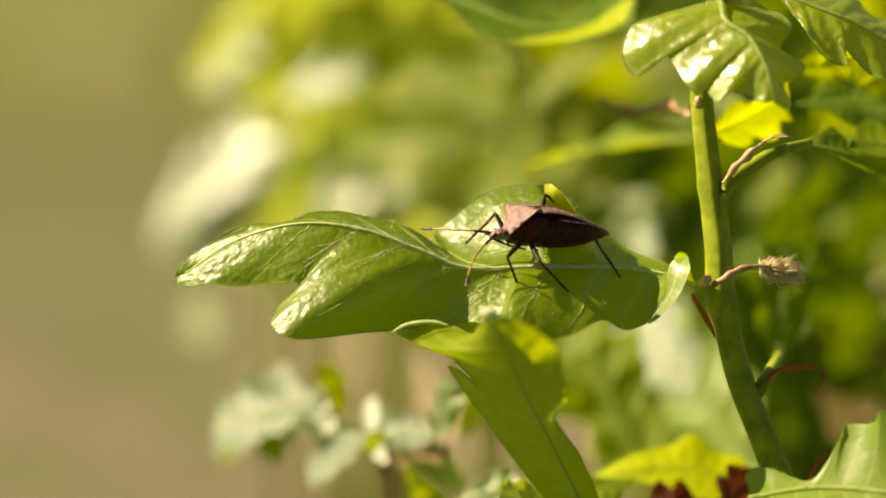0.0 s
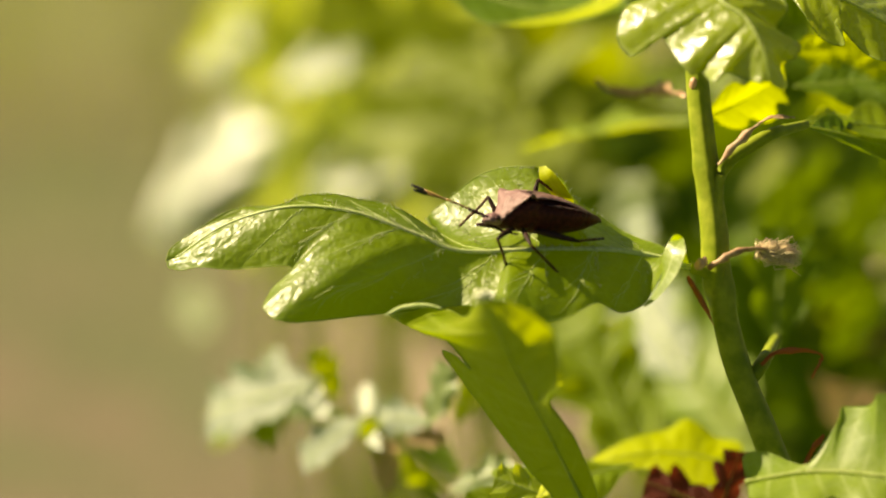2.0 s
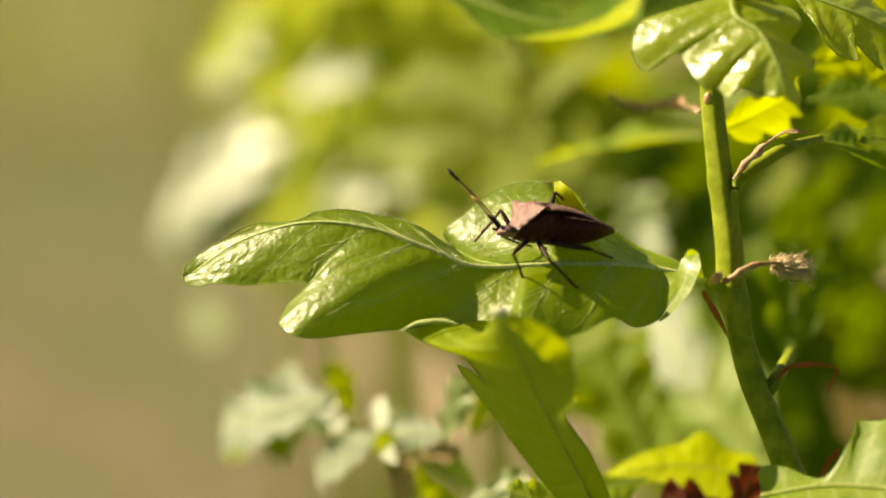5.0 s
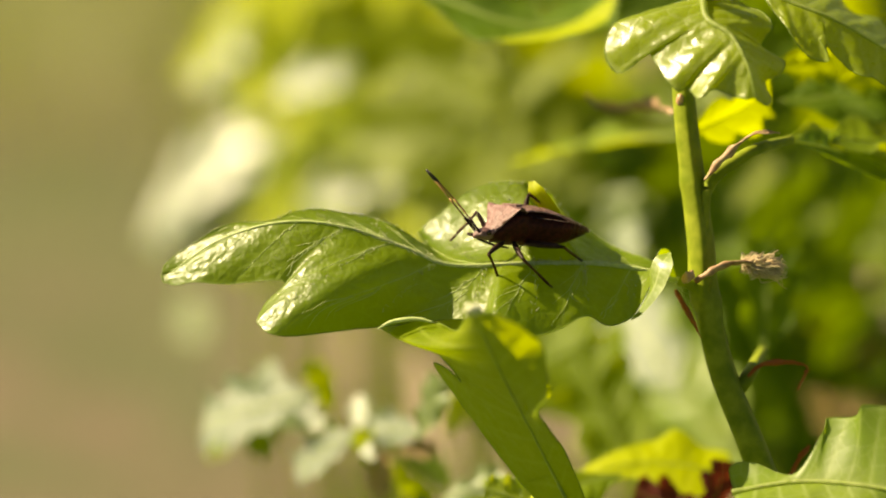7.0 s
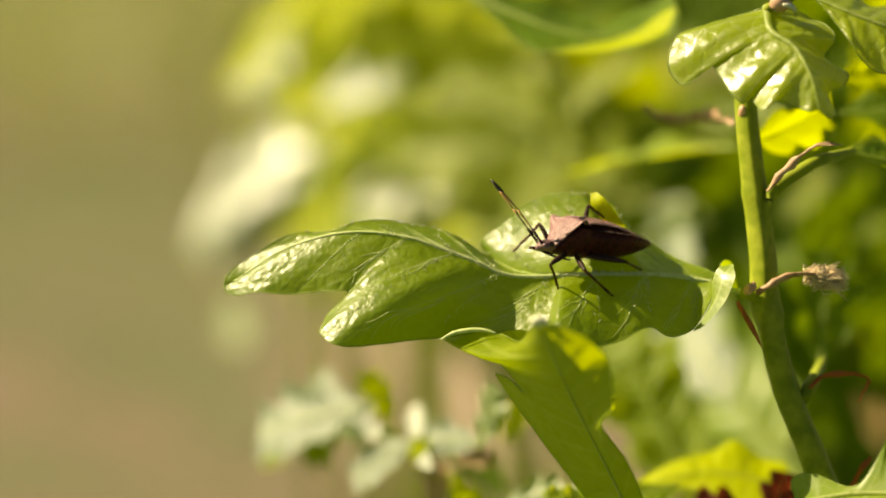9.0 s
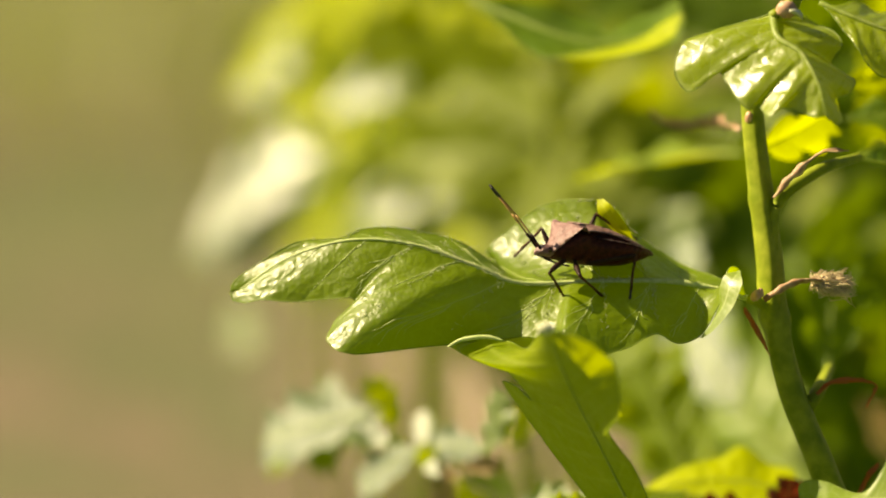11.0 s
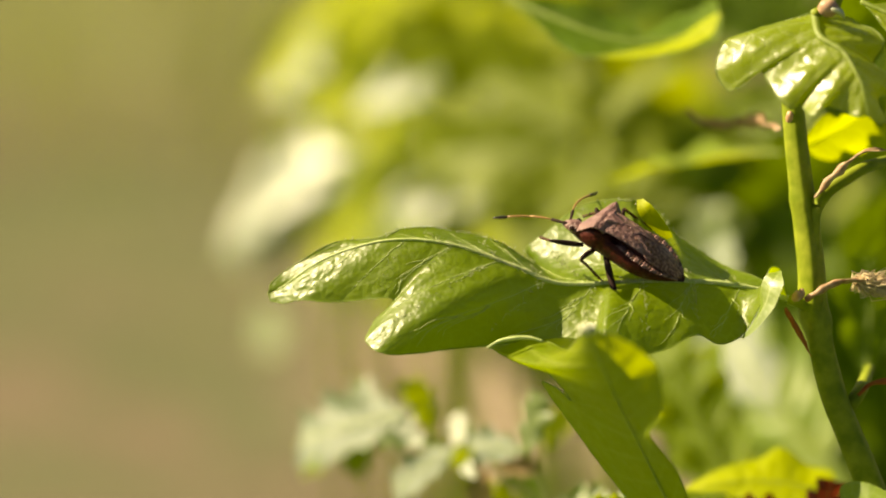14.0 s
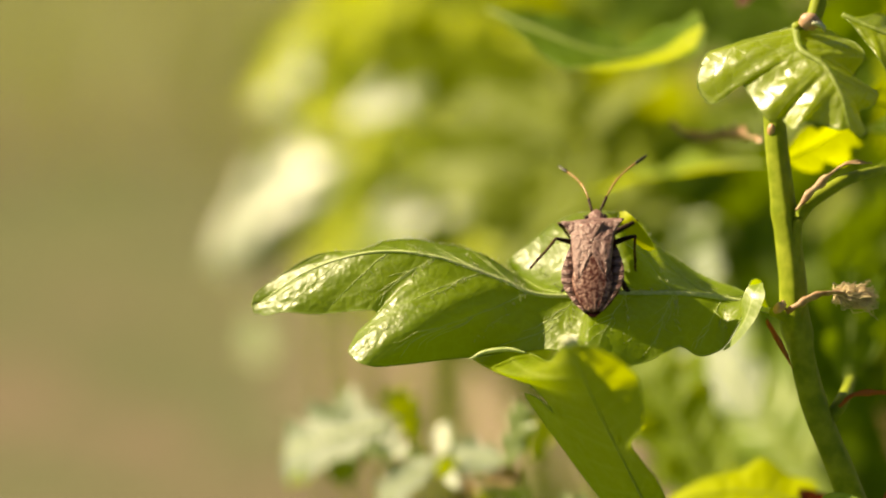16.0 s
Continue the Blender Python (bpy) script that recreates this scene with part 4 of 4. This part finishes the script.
back_shoot("blurred oak shoot with pale leaves behind the stem", [(1530, 500, 150), (1540, 640, 150), (1560, 820, 150), (1600, 1150, 152)], [
    ((1130, 465, 100), (1092, 385, 106), G, LEAF_DULL, PS),
    ((1130, 500, 142), (1075, 360, 138), G, LEAF_PALE, PS),
    ((1155, 475, 116), (1108, 425, 112), G, LEAF_SHEEN, PS),
    # tan leaf shape added where bare soil shows through the leaves
    ((1470, 790, 122), (1450, 680, 118), G, LEAF_TAN, "orange-tan leaf-shaped patch"),
    ((1620, 500, 150), (1485, 590, 146), G, LEAF_PALE, PS),
    ((1610, 600, 150), (1500, 600, 146), G, LEAF_TAN, "orange-tan leaf-shaped patch"),
    ((1600, 710, 150), (1490, 720, 146), G, LEAF_TAN, "orange-tan leaf-shaped patch")])

# ---- the dock bug: x runs forward, y to its left, z off its back; millimetres ----
bug = thing("dock_bug", "brown leather-like squash bug walking on the oak leaf", "bug")
Q = 0.001


def lerp_table(table, x):
    return float(np.interp(x, [a for a, b in table], [b for a, b in table]))


def ring_body(x, hw, top, rim, belly, n=20):
    """A cross-section: low back, sharp margin, round belly."""
    out = []
    for i in range(n):
        a = 2 * math.pi * i / n
        c, s = math.cos(a), math.sin(a)
        z = rim + ((top - rim) * s ** 1.0 if s >= 0 else (rim - belly) * s)
        out.append(Vector((x, hw * math.copysign(abs(c) ** 0.85, c), z)) * Q)
    return out


WIDE = [(-6.9, 0.3), (-6.4, 1.0), (-5.5, 1.9), (-4.2, 2.75), (-3.0, 3.15), (-1.8, 3.1), (-0.5, 2.75), (0.8, 2.35), (2.0, 2.2)]
LIFT = [(-6.9, -0.4), (-5.6, 0.1), (-4.2, 0.45), (-2.5, 0.8), (0, 1.05), (2.0, 1.15)]
BACK = [(-6.8, -0.25), (-5.6, 0.4), (-4.2, 1.05), (-3.0, 1.45), (-1.4, 1.9), (0.0, 2.15), (1.4, 2.28), (3.2, 2.3)]
xs = list(np.linspace(-6.9, 2.0, 26))
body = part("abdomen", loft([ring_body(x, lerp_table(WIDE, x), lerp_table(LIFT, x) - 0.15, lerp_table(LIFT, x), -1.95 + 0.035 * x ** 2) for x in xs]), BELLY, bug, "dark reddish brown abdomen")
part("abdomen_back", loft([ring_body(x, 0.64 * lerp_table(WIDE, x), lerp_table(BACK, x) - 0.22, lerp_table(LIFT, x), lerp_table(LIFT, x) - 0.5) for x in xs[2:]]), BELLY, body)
for sg in (1, -1):
    for i in range(7):
        a, c = -6.4 + i * 0.98, -6.4 + i * 0.98 + 0.92
        for mat, u0, u1, nm in ((SHELL, 0.0, 0.68, "margin_plate"), (STRIPE, 0.68, 1.0, "margin_band")):
            ringq = []
            for u in np.linspace(u0, u1, 4):
                x = a + (c - a) * u
                w, z = lerp_table(WIDE, x), lerp_table(LIFT, x)
                ringq.append([Vector((x, sg * w * f, z + h)) * Q for f, h in ((0.60, 0.02), (0.82, 0.06), (1.0, 0.12), (1.02, 0.06), (0.95, -0.08), (0.60, -0.12))])
            part(nm, loft(ringq), mat, body)
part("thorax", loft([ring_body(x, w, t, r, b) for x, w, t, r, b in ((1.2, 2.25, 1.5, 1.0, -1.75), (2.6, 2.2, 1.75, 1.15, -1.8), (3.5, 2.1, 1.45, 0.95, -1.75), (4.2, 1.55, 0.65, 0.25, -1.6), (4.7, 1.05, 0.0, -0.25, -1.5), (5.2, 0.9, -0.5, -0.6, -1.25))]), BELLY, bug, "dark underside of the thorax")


def plate(rows, thick=0.18):
    """A curved plate from rows of (x, [(y, z), ...])."""
    rings = []
    for x, yz in rows:
        rings.append([Vector((x, y, z)) * Q for y, z in yz] + [Vector((x, y * 0.97, z - thick)) * Q for y, z in reversed(yz)])
    return loft(rings)


def back(x, y, up):
    """The height of the back, a low roof over the abdomen."""
    return lerp_table(BACK, x) - 0.62 * (y / 2.4) ** 2 + up


PRO = [(0.0, 1.0), (0.18, 1.28), (0.36, 2.0), (0.48, 2.75), (0.56, 3.15), (0.66, 3.25), (0.76, 2.95), (0.88, 2.6), (1.0, 2.38)]
RISE = [(0.0, -0.2), (0.15, 0.55), (0.3, 1.3), (0.45, 1.85), (0.6, 2.2), (0.8, 2.3), (1.0, 2.26)]
rows = []
for i in range(21):
    f = i / 20
    x = 5.25 - 3.25 * f
    hw, mid = lerp_table(PRO, f), lerp_table(RISE, f)
    horn = 0.7 * math.exp(-((f - 0.62) / 0.24) ** 2)
    yz = []
    for k in range(21):
        g = -1 + k / 10
        z = mid - 0.6 * g * g + 0.9 * horn * g ** 4 + 0.05 * math.sin(9 * g + 5 * f) + 0.14 * noise.noise(Vector((g * 3.5, f * 4, 2)))
        z += 0.12 * math.exp(-((f - 0.62) / 0.05) ** 2) * (1 - g * g)
        yz.append((hw * g, z))
    rows.append((x, yz))
part("pronotum", plate(rows, 0.14), SHELL, bug, "pinkish brown pronotum with raised pointed shoulders")
part("scutellum", plate([(2.75 - 0.27 * i, [(max(0.03, 1.36 * (1 - i / 9)) * g, back(2.75 - 0.27 * i, 0, 0.04) + 0.06 * (1 - g * g)) for g in (-1, -0.5, 0, 0.5, 1)]) for i in range(10)], 0.08), SHELL, bug)
for sg in (1, -1):
    rows = []
    for i in range(22):
        f = i / 21
        x = 2.7 - 5.9 * f
        outer = float(np.interp(x, [-3.2, -2.4, -1.2, 0.5, 2.7], [1.45, 1.85, 2.02, 2.12, 2.3]))
        inner = float(np.interp(x, [-3.2, -2.4, -0.6, 0.2, 2.7], [1.35, 0.85, -0.06, -0.04, 1.05]))
        rows.append((x, [(sg * (inner + (outer - inner) * g), back(x, inner + (outer - inner) * g, 0.03) + 0.035 * math.sin(g * 9 + f * 2) + 0.04 * math.exp(-((g - 0.6) / 0.07) ** 2)) for g in np.linspace(0, 1, 13)]))
    part("forewing", plate(rows, 0.03), SHELL, bug, "leathery brown forewing")
rows = []
for i in range(18):
    f = i / 17
    x = -0.2 - 6.35 * f
    hw = float(np.interp(x, [-6.6, -6.2, -5.4, -4.2, -3.0, -1.6, -0.2], [0.25, 0.8, 1.45, 1.95, 2.1, 1.6, 0.3]))
    rows.append((x, [(hw * g, back(x, hw * g, 0.0) + 0.03 * math.sin(g * 17) + 0.03 * noise.noise(Vector((g * 6, f * 8, 5)))) for g in np.linspace(-1, 1, 17)]))
part("wing_membrane", plate(rows, 0.04), MEMBRANE, bug, "glossy dark red-brown wing membrane")
hd = part("head", loft([[Vector((x, w * math.cos(a), c + h * math.sin(a))) * Q for a in (2 * math.pi * k / 14 for k in range(14))] for x, w, h, c in
                        ((4.7, 0.85, 0.60, -0.7), (5.2, 0.95, 0.62, -0.65), (5.7, 0.92, 0.62, -0.62), (6.2, 0.72, 0.5, -0.68), (6.6, 0.42, 0.36, -0.8), (6.85, 0.15, 0.2, -0.9))]), SHELL, bug, "small squarish brown head")
for sg in (1, -1):
    part("eye", ball(Vector((5.6, sg * 0.95, -0.45)) * Q, 0.3 * Q, 0.26 * Q, 0.3 * Q, 12), EYEM, hd, "dark bulging eye")
part("rostrum", tube([Vector(p) * Q for p in ((6.6, 0, -1.0), (5.6, 0, -1.4), (4.2, 0, -1.85), (2.6, 0, -2.1))], lambda t: 0.16 * Q * (1 - 0.5 * t), 7, 10), LEG, hd)


def antenna(sg):
    """Four segments along x with the joint at the origin, bowed inward."""
    def along(x0, x1, n=6):
        return [Vector((x, -sg * 0.75 * math.sin(math.pi * min(1, x / 8.03)) ** 1.2, 0.12 * math.sin(math.pi * x / 7.5))) * Q for x in np.linspace(x0 * 1.07, x1 * 1.07, n)]
    top = part("antenna", tube(along(0, 1.7), lambda t: (0.13 + 0.04 * t) * Q, 8), LEG, bug, "slender antenna with dark ends and tan middle")
    part("antenna_segment", tube(along(1.7, 4.0), lambda t: (0.075 + 0.04 * t) * Q, 8), ORANGE, top)
    part("antenna_segment", tube(along(4.0, 6.2), lambda t: (0.075 + 0.04 * t) * Q, 8), ORANGE, top)
    part("antenna_tip", tube(along(6.2, 7.5, 9), lambda t: (0.10 + 0.075 * math.sin(math.pi * min(1, 0.25 + 0.75 * t))) * Q, 8), BLACK, top, "black club at the antenna's tip")
    return top


LEGS = {"LF": (4.0, 1, 3.3, 4.4), "LM": (2.7, 1, 3.6, 4.8), "LH": (1.2, 1, 5.0, 5.2), "RF": (4.0, -1, 3.3, 4.4), "RM": (2.7, -1, 3.6, 4.8), "RH": (0.7, -1, 5.0, 5.2)}


def leg(key):
    """A thigh along x with the shin jointed at its end."""
    x, sg, a, b = LEGS[key]
    thick = 0.36 if key[1] == "H" else 0.29
    top = part("leg", tube([Vector((a * f, 0, 0.10 * math.sin(math.pi * f))) * Q for f in np.linspace(-0.04, 1, 12)], lambda t: (0.14 + (thick - 0.14) * math.sin(math.pi * min(1, 0.15 + 0.85 * t)) ** 0.8) * Q, 9), LEG, bug, "dark brown jointed leg")
    shin = part("tibia", tube([Vector((b * 0.72 * f, 0, -0.08 * math.sin(math.pi * f))) * Q for f in np.linspace(0, 1, 10)], lambda t: (0.165 - 0.03 * math.sin(math.pi * t)) * Q, 7), TIBIA, top)
    bm = tube([Vector((b * f, 0, z)) * Q for f, z in ((0.71, 0), (0.78, -0.03), (0.85, 0.0), (0.92, -0.04), (1.0, 0.03))], lambda t: (0.125 + 0.035 * math.sin(t * 15)) * Q, 7, 14)
    for sgn in (1, -1):
        add_tube(bm, [Vector((b, 0, 0)) * Q, Vector((b + 0.12, sgn * 0.1, 0.02)) * Q, Vector((b + 0.2, sgn * 0.13, -0.08)) * Q], [0.05 * Q, 0.035 * Q, 0.008 * Q], 5)
    part("tarsus", bm, BLACK if key[1] == "H" else TIBIA, top).parent = shin
    return top, shin


FEELERS = {"L": antenna(1), "R": antenna(-1)}
LEGSET = {k: leg(k) for k in LEGS}

# time, place of the body's middle (right, up), way from tail to head (right, up, away), lean of the back towards the lens
BUG = [
    (0, 9.15, 2.35, -12.4, 0.15, -7.0, 7.0),
    (1, 8.82, 2.45, -12.4, 0.5, -7.0, 7.0),
    (2, 8.95, 2.0, -12.3, 0.5, -7.2, 7.0),
    (3, 8.6, 2.35, -12.4, 0.4, -6.9, 7.0),
    (3.5, 8.85, 2.2, -12.2, 0.35, -7.3, 7.0),
    (4, 8.85, 2.4, -12.2, 0.5, -7.3, 7.0),
    (6.5, 8.9, 2.3, -12.2, 0.1, -7.3, 7.0),
    (7, 8.95, 2.2, -12.1, 0.0, -7.4, 7.0),
    (8, 8.85, 2.3, -12.2, 0.1, -7.3, 7.0),
    (9, 8.95, 2.05, -12.1, 0.2, -7.4, 7.0),
]
BUG += [   # the turn
    (11.5, 8.15, 2.0, -12.62, 0.9, -6.75, 9.0),
    (12, 8.2, 1.77, -12.9, 1.6, -6.6, 11.0),
    (12.5, 7.85, 1.4, -13.1, 3.01, -5.6, 13.0),
    (13, 7.2, 1.7, -13.3, 4.18, -4.0, 18.0),
    (13.5, 7.4, 1.95, -12.4, 5.3, -0.5, 26.0),
    (14, 7.4, 2.1, -11.5, 6.0, 2.6, 29.0),
    (14.5, 7.1, 2.3, -6.95, 9.6, 8.0, 46.0),
    (15, 6.32, 1.95, -3.54, 10.5, 9.1, 52.0),
    (15.5, 5.63, 2.25, -1.47, 11.2, 8.9, 52.0),
    (16, 6.03, 2.05, 0.52, 11.5, 8.5, 52.0),
]
# time, right and up of each antenna's tip and each foot
ANT_R = [(0, -3.22, 2.31), (0.5, -3.47, 3.23), (1, -3.87, 3.77), (1.5, -3.94, 4.05), (2, -3.81, 4.83), (2.5, -3.78, 5.67), (3, -3.07, 6.33), (3.5, -2.71, 7.17), (4, -2.05, 7.89), (6.5, -1.7, 8.23), (7, -1.84, 8.27), (8, -1.59, 8.29), (9, -1.66, 8.39), (11.5, -2.55, 8.49), (12, -2.45, 8.2), (12.5, -1.97, 8.02), (13, -0.53, 7.74), (13.5, 2.74, 8.47), (14, 4.56, 7.41), (14.5, 9.3, 9.82), (15, 10.22, 10.68), (15.5, 9.48, 12.42), (16, 11.17, 12.22)]
ANT_L = [(0, 0.96, -3.09), (0.5, 1.13, -2.2), (1, -1.37, 1.63), (1.5, -3.26, 3.54), (2, -3.3, 4.26), (2.5, -3.33, 5.16), (3, -2.62, 5.83), (3.5, -2.26, 6.61), (4, -1.66, 7.33), (6.5, -1.3, 7.66), (7, -1.38, 7.69), (8, -1.13, 7.72), (9, -1.2, 7.82), (11.5, -2.09, 7.74), (12, -2.05, 4.19), (12.5, -3.59, 3.22), (13, -5.21, 1.08), (13.5, -6.09, 4.19), (14, -5.32, 4.96), (14.5, -1.37, 6.64), (15, 0.09, 8.29), (15.5, 1.53, 9.87), (16, 2.91, 11.25)]
LF = [(0, 6.27, -4.21), (1.5, 5.58, -3.86), (3.5, 5.77, -3.54), (7, 5.8, -3.39), (9, 5.49, -3.32), (11.5, 5.3, -3.16), (12, 5.05, -3.8), (12.5, -1.08, -0.74), (13.5, -2.03, 1.03), (14, -1.04, 3.02), (14.5, 0.39, 2.18), (15, 3.69, 3.71), (16, 3.71, 4.25)]
LM = [(0, 11.4, -4.36), (1.5, 10.78, -4.14), (3.5, 11.29, -4.28), (7, 11.37, -4.25), (9, 11.24, -4.0), (11.5, 9.43, -3.45), (12, 6.4, -4.0), (12.5, 5.9, -3.2), (13, 4.9, -1.75), (13.5, 4.67, -1.68), (14, 5.07, -1.38), (14.5, 2.16, -0.1), (15, -0.55, 1.25), (15.5, -0.49, 1.24), (16, -0.36, 1.15)]
LH = [(0, 16.24, -2.45), (1, 15.34, -1.72), (1.5, 15.19, -0.28), (3.5, 14.78, -0.57), (7, 14.06, -1.15), (9, 13.82, -0.95), (11.3, 11.52, -4.09), (11.5, 12.3, -4.14), (12.5, 12.36, -3.58), (13.5, 12.41, -3.53), (14, 11.86, -3.56), (14.5, 5.52, -1.76), (15, 7.34, -4.59), (15.5, 2.7, -1.97), (16, 2.85, -1.2)]
RF = [(0, 0.77, 0.9), (7, 0.8, 0.92), (9, 0.89, 0.92), (11.5, 0.14, 1.15), (12.5, -1.13, 0.46), (13.5, 1.01, 2.92), (14.5, 5.59, 7.37), (15, 6.55, 7.43), (15.5, 7.75, 7.45), (16, 10.02, 5.97)]
RM = [(0, 7.04, 1.04), (7, 6.95, 0.92), (9, 6.64, 0.88), (11.5, 7.31, 1.31), (12.5, 6.31, 1.59), (13.5, 6.17, 2.33), (14, 7.7, 2.44), (14.5, 10.72, 3.08), (15, 10.84, 1.24), (15.5, 10.03, -0.21), (16, 10.31, 0.8)]
RH = [(0, 12.68, 2.83), (7, 12.8, 2.81), (9, 12.49, 2.79), (11.5, 12.87, 2.86), (12.5, 11.64, 3.4), (13.5, 10.82, 3.47), (14, 11.69, 3.01), (14.5, 12.21, 1.31), (15, 11.58, -1.28), (15.5, 8.82, -3.41), (16, 8.13, -4.82)]

FEET = {"LF": LF, "LM": LM, "LH": LH, "RF": RF, "RM": RM, "RH": RH}
DEEP = [(0, 0.4), (12.5, 0.3), (14, -0.8), (15, -1.7), (16, -1.9)]   # how far behind the focal plane

SIDE = [(0, 0), (13.5, 0), (14, 0.1), (14.5, 0.28), (15, 0.08), (15.5, -0.16), (16, -0.14)]   # lean of the back to the right


def at(table, t, k):
    return float(np.interp(t, [r[0] for r in table], [r[k] for r in table]))


def body_pose(t):
    c = mm(at(BUG, t, 1), at(BUG, t, 2), at(DEEP, t, 1))
    x = vec(at(BUG, t, 3), at(BUG, t, 4), at(BUG, t, 5)).normalized()
    q = radians(at(BUG, t, 6))
    z = vec(at(SIDE, t, 1), math.cos(q), -math.sin(q))
    z = (z - x * z.dot(x)).normalized()
    return Matrix.Translation(c) @ Matrix((x, z.cross(x), z)).transposed().to_4x4()


def aimed(origin, way, up):
    x = way.normalized()
    z = (up - x * up.dot(x)).normalized()
    return Matrix.Translation(origin) @ Matrix((x, z.cross(x), z)).transposed().to_4x4()


def foot_place(table, t):
    """On the leaf: the blade slopes up and away from its midrib."""
    u, v = at(table, t, 1), at(table, t, 2)
    return mm(u, v, (v + 1.45) * (1.15 if v < -1.45 else 0.8))


POLES = {"LF": (0.8, 0.5, 0.1), "LM": (0.5, 0.8, -0.1), "LH": (-0.2, 1.0, -0.15), "RF": (0.5, -0.9, 0.4), "RM": (-0.3, -1.0, 0.1), "RH": (-0.3, -0.8, -0.5)}


BACK_POLE = [(0, -0.7, 0.35, 0.1), (1, -0.7, 0.35, 0.1), (1.5, -0.6, 0.8, -0.1), (9, -0.6, 0.8, -0.1), (11, -0.7, 0.3, 0.25), (13, -0.7, 0.25, 0.5), (16, -0.7, 0.25, 0.5)]   # the hind knee's side
FAR_POLE = [(0, 0.35, -0.2, 1), (13.6, 0.35, -0.2, 1), (14.4, -0.3, -0.8, 0.1), (16, -0.3, -0.8, -0.5)]   # the same on its far side


def reach(key, m, target, t):
    """The thigh's and the shin's poses that bring the foot to the target."""
    x, sg, a, b = LEGS[key]
    hip = Vector((x, sg * 1.15, -1.5)) * Q
    foot = m.inverted() @ target
    d = foot - hip
    n = min(max(d.length, abs(a - b) * Q * 1.05), (a + b) * Q * 0.985)
    d.normalize()
    late = min(max((t - (13.6 if key == "RH" else 13.0)) / 1.5, 0), 1)
    rest = [at({"LH": BACK_POLE, "RH": FAR_POLE}[key], t, i) for i in (1, 2, 3)] if key[1] == "H" else POLES[key]
    pole = Vector(rest).lerp(Vector((-0.2, sg * 0.55, -0.75) if key[1] == "H" else (0.3 if key[1] == "F" else -0.2, sg, 0.3)), late)
    pole = (pole - d * pole.dot(d)).normalized()
    a, b = a * Q, b * Q
    cos = (a * a + n * n - b * b) / (2 * a * n)
    cos = min(max(cos, -1), 1)
    knee = hip + d * (a * cos) + pole * (a * math.sqrt(1 - cos * cos))
    thigh = aimed(hip, knee - hip, pole)
    down = (hip + d * n) - knee
    shin = aimed(knee, down, pole)
    return thigh, thigh.inverted() @ shin


def motions():
    times = [i * 0.5 for i in range(33)]
    poses = {t: body_pose(t) for t in times}
    walk(bug, [(t, poses[t]) for t in times])
    for key, (top, shin) in LEGSET.items():
        rows = [(t, *reach(key, poses[t], foot_place(FEET[key], t), t)) for t in times]
        walk(top, [(t, p) for t, p, q in rows])
        walk(shin, [(t, q) for t, p, q in rows])
    for key, table, sg, away in (("L", ANT_L, 1, 1), ("R", ANT_R, -1, 1)):
        rows = []
        for t in times:
            m = poses[t]
            joint = Vector((6.35, sg * 0.38, -0.5)) * Q
            base = m @ joint
            flat = mm(at(table, t, 1), at(table, t, 2), 0) - base
            flat -= AHEAD * flat.dot(AHEAD)
            short = max(0.0, (7.4e-3) ** 2 - flat.length_squared)
            way = flat + AHEAD * (math.sqrt(short) * (-1 if sg > 0 and t < 1.2 else 1))
            rows.append((t, aimed(joint, m.to_3x3().inverted() @ way, Vector((0, 0, 1)))))
        walk(FEELERS[key], rows)


motions()
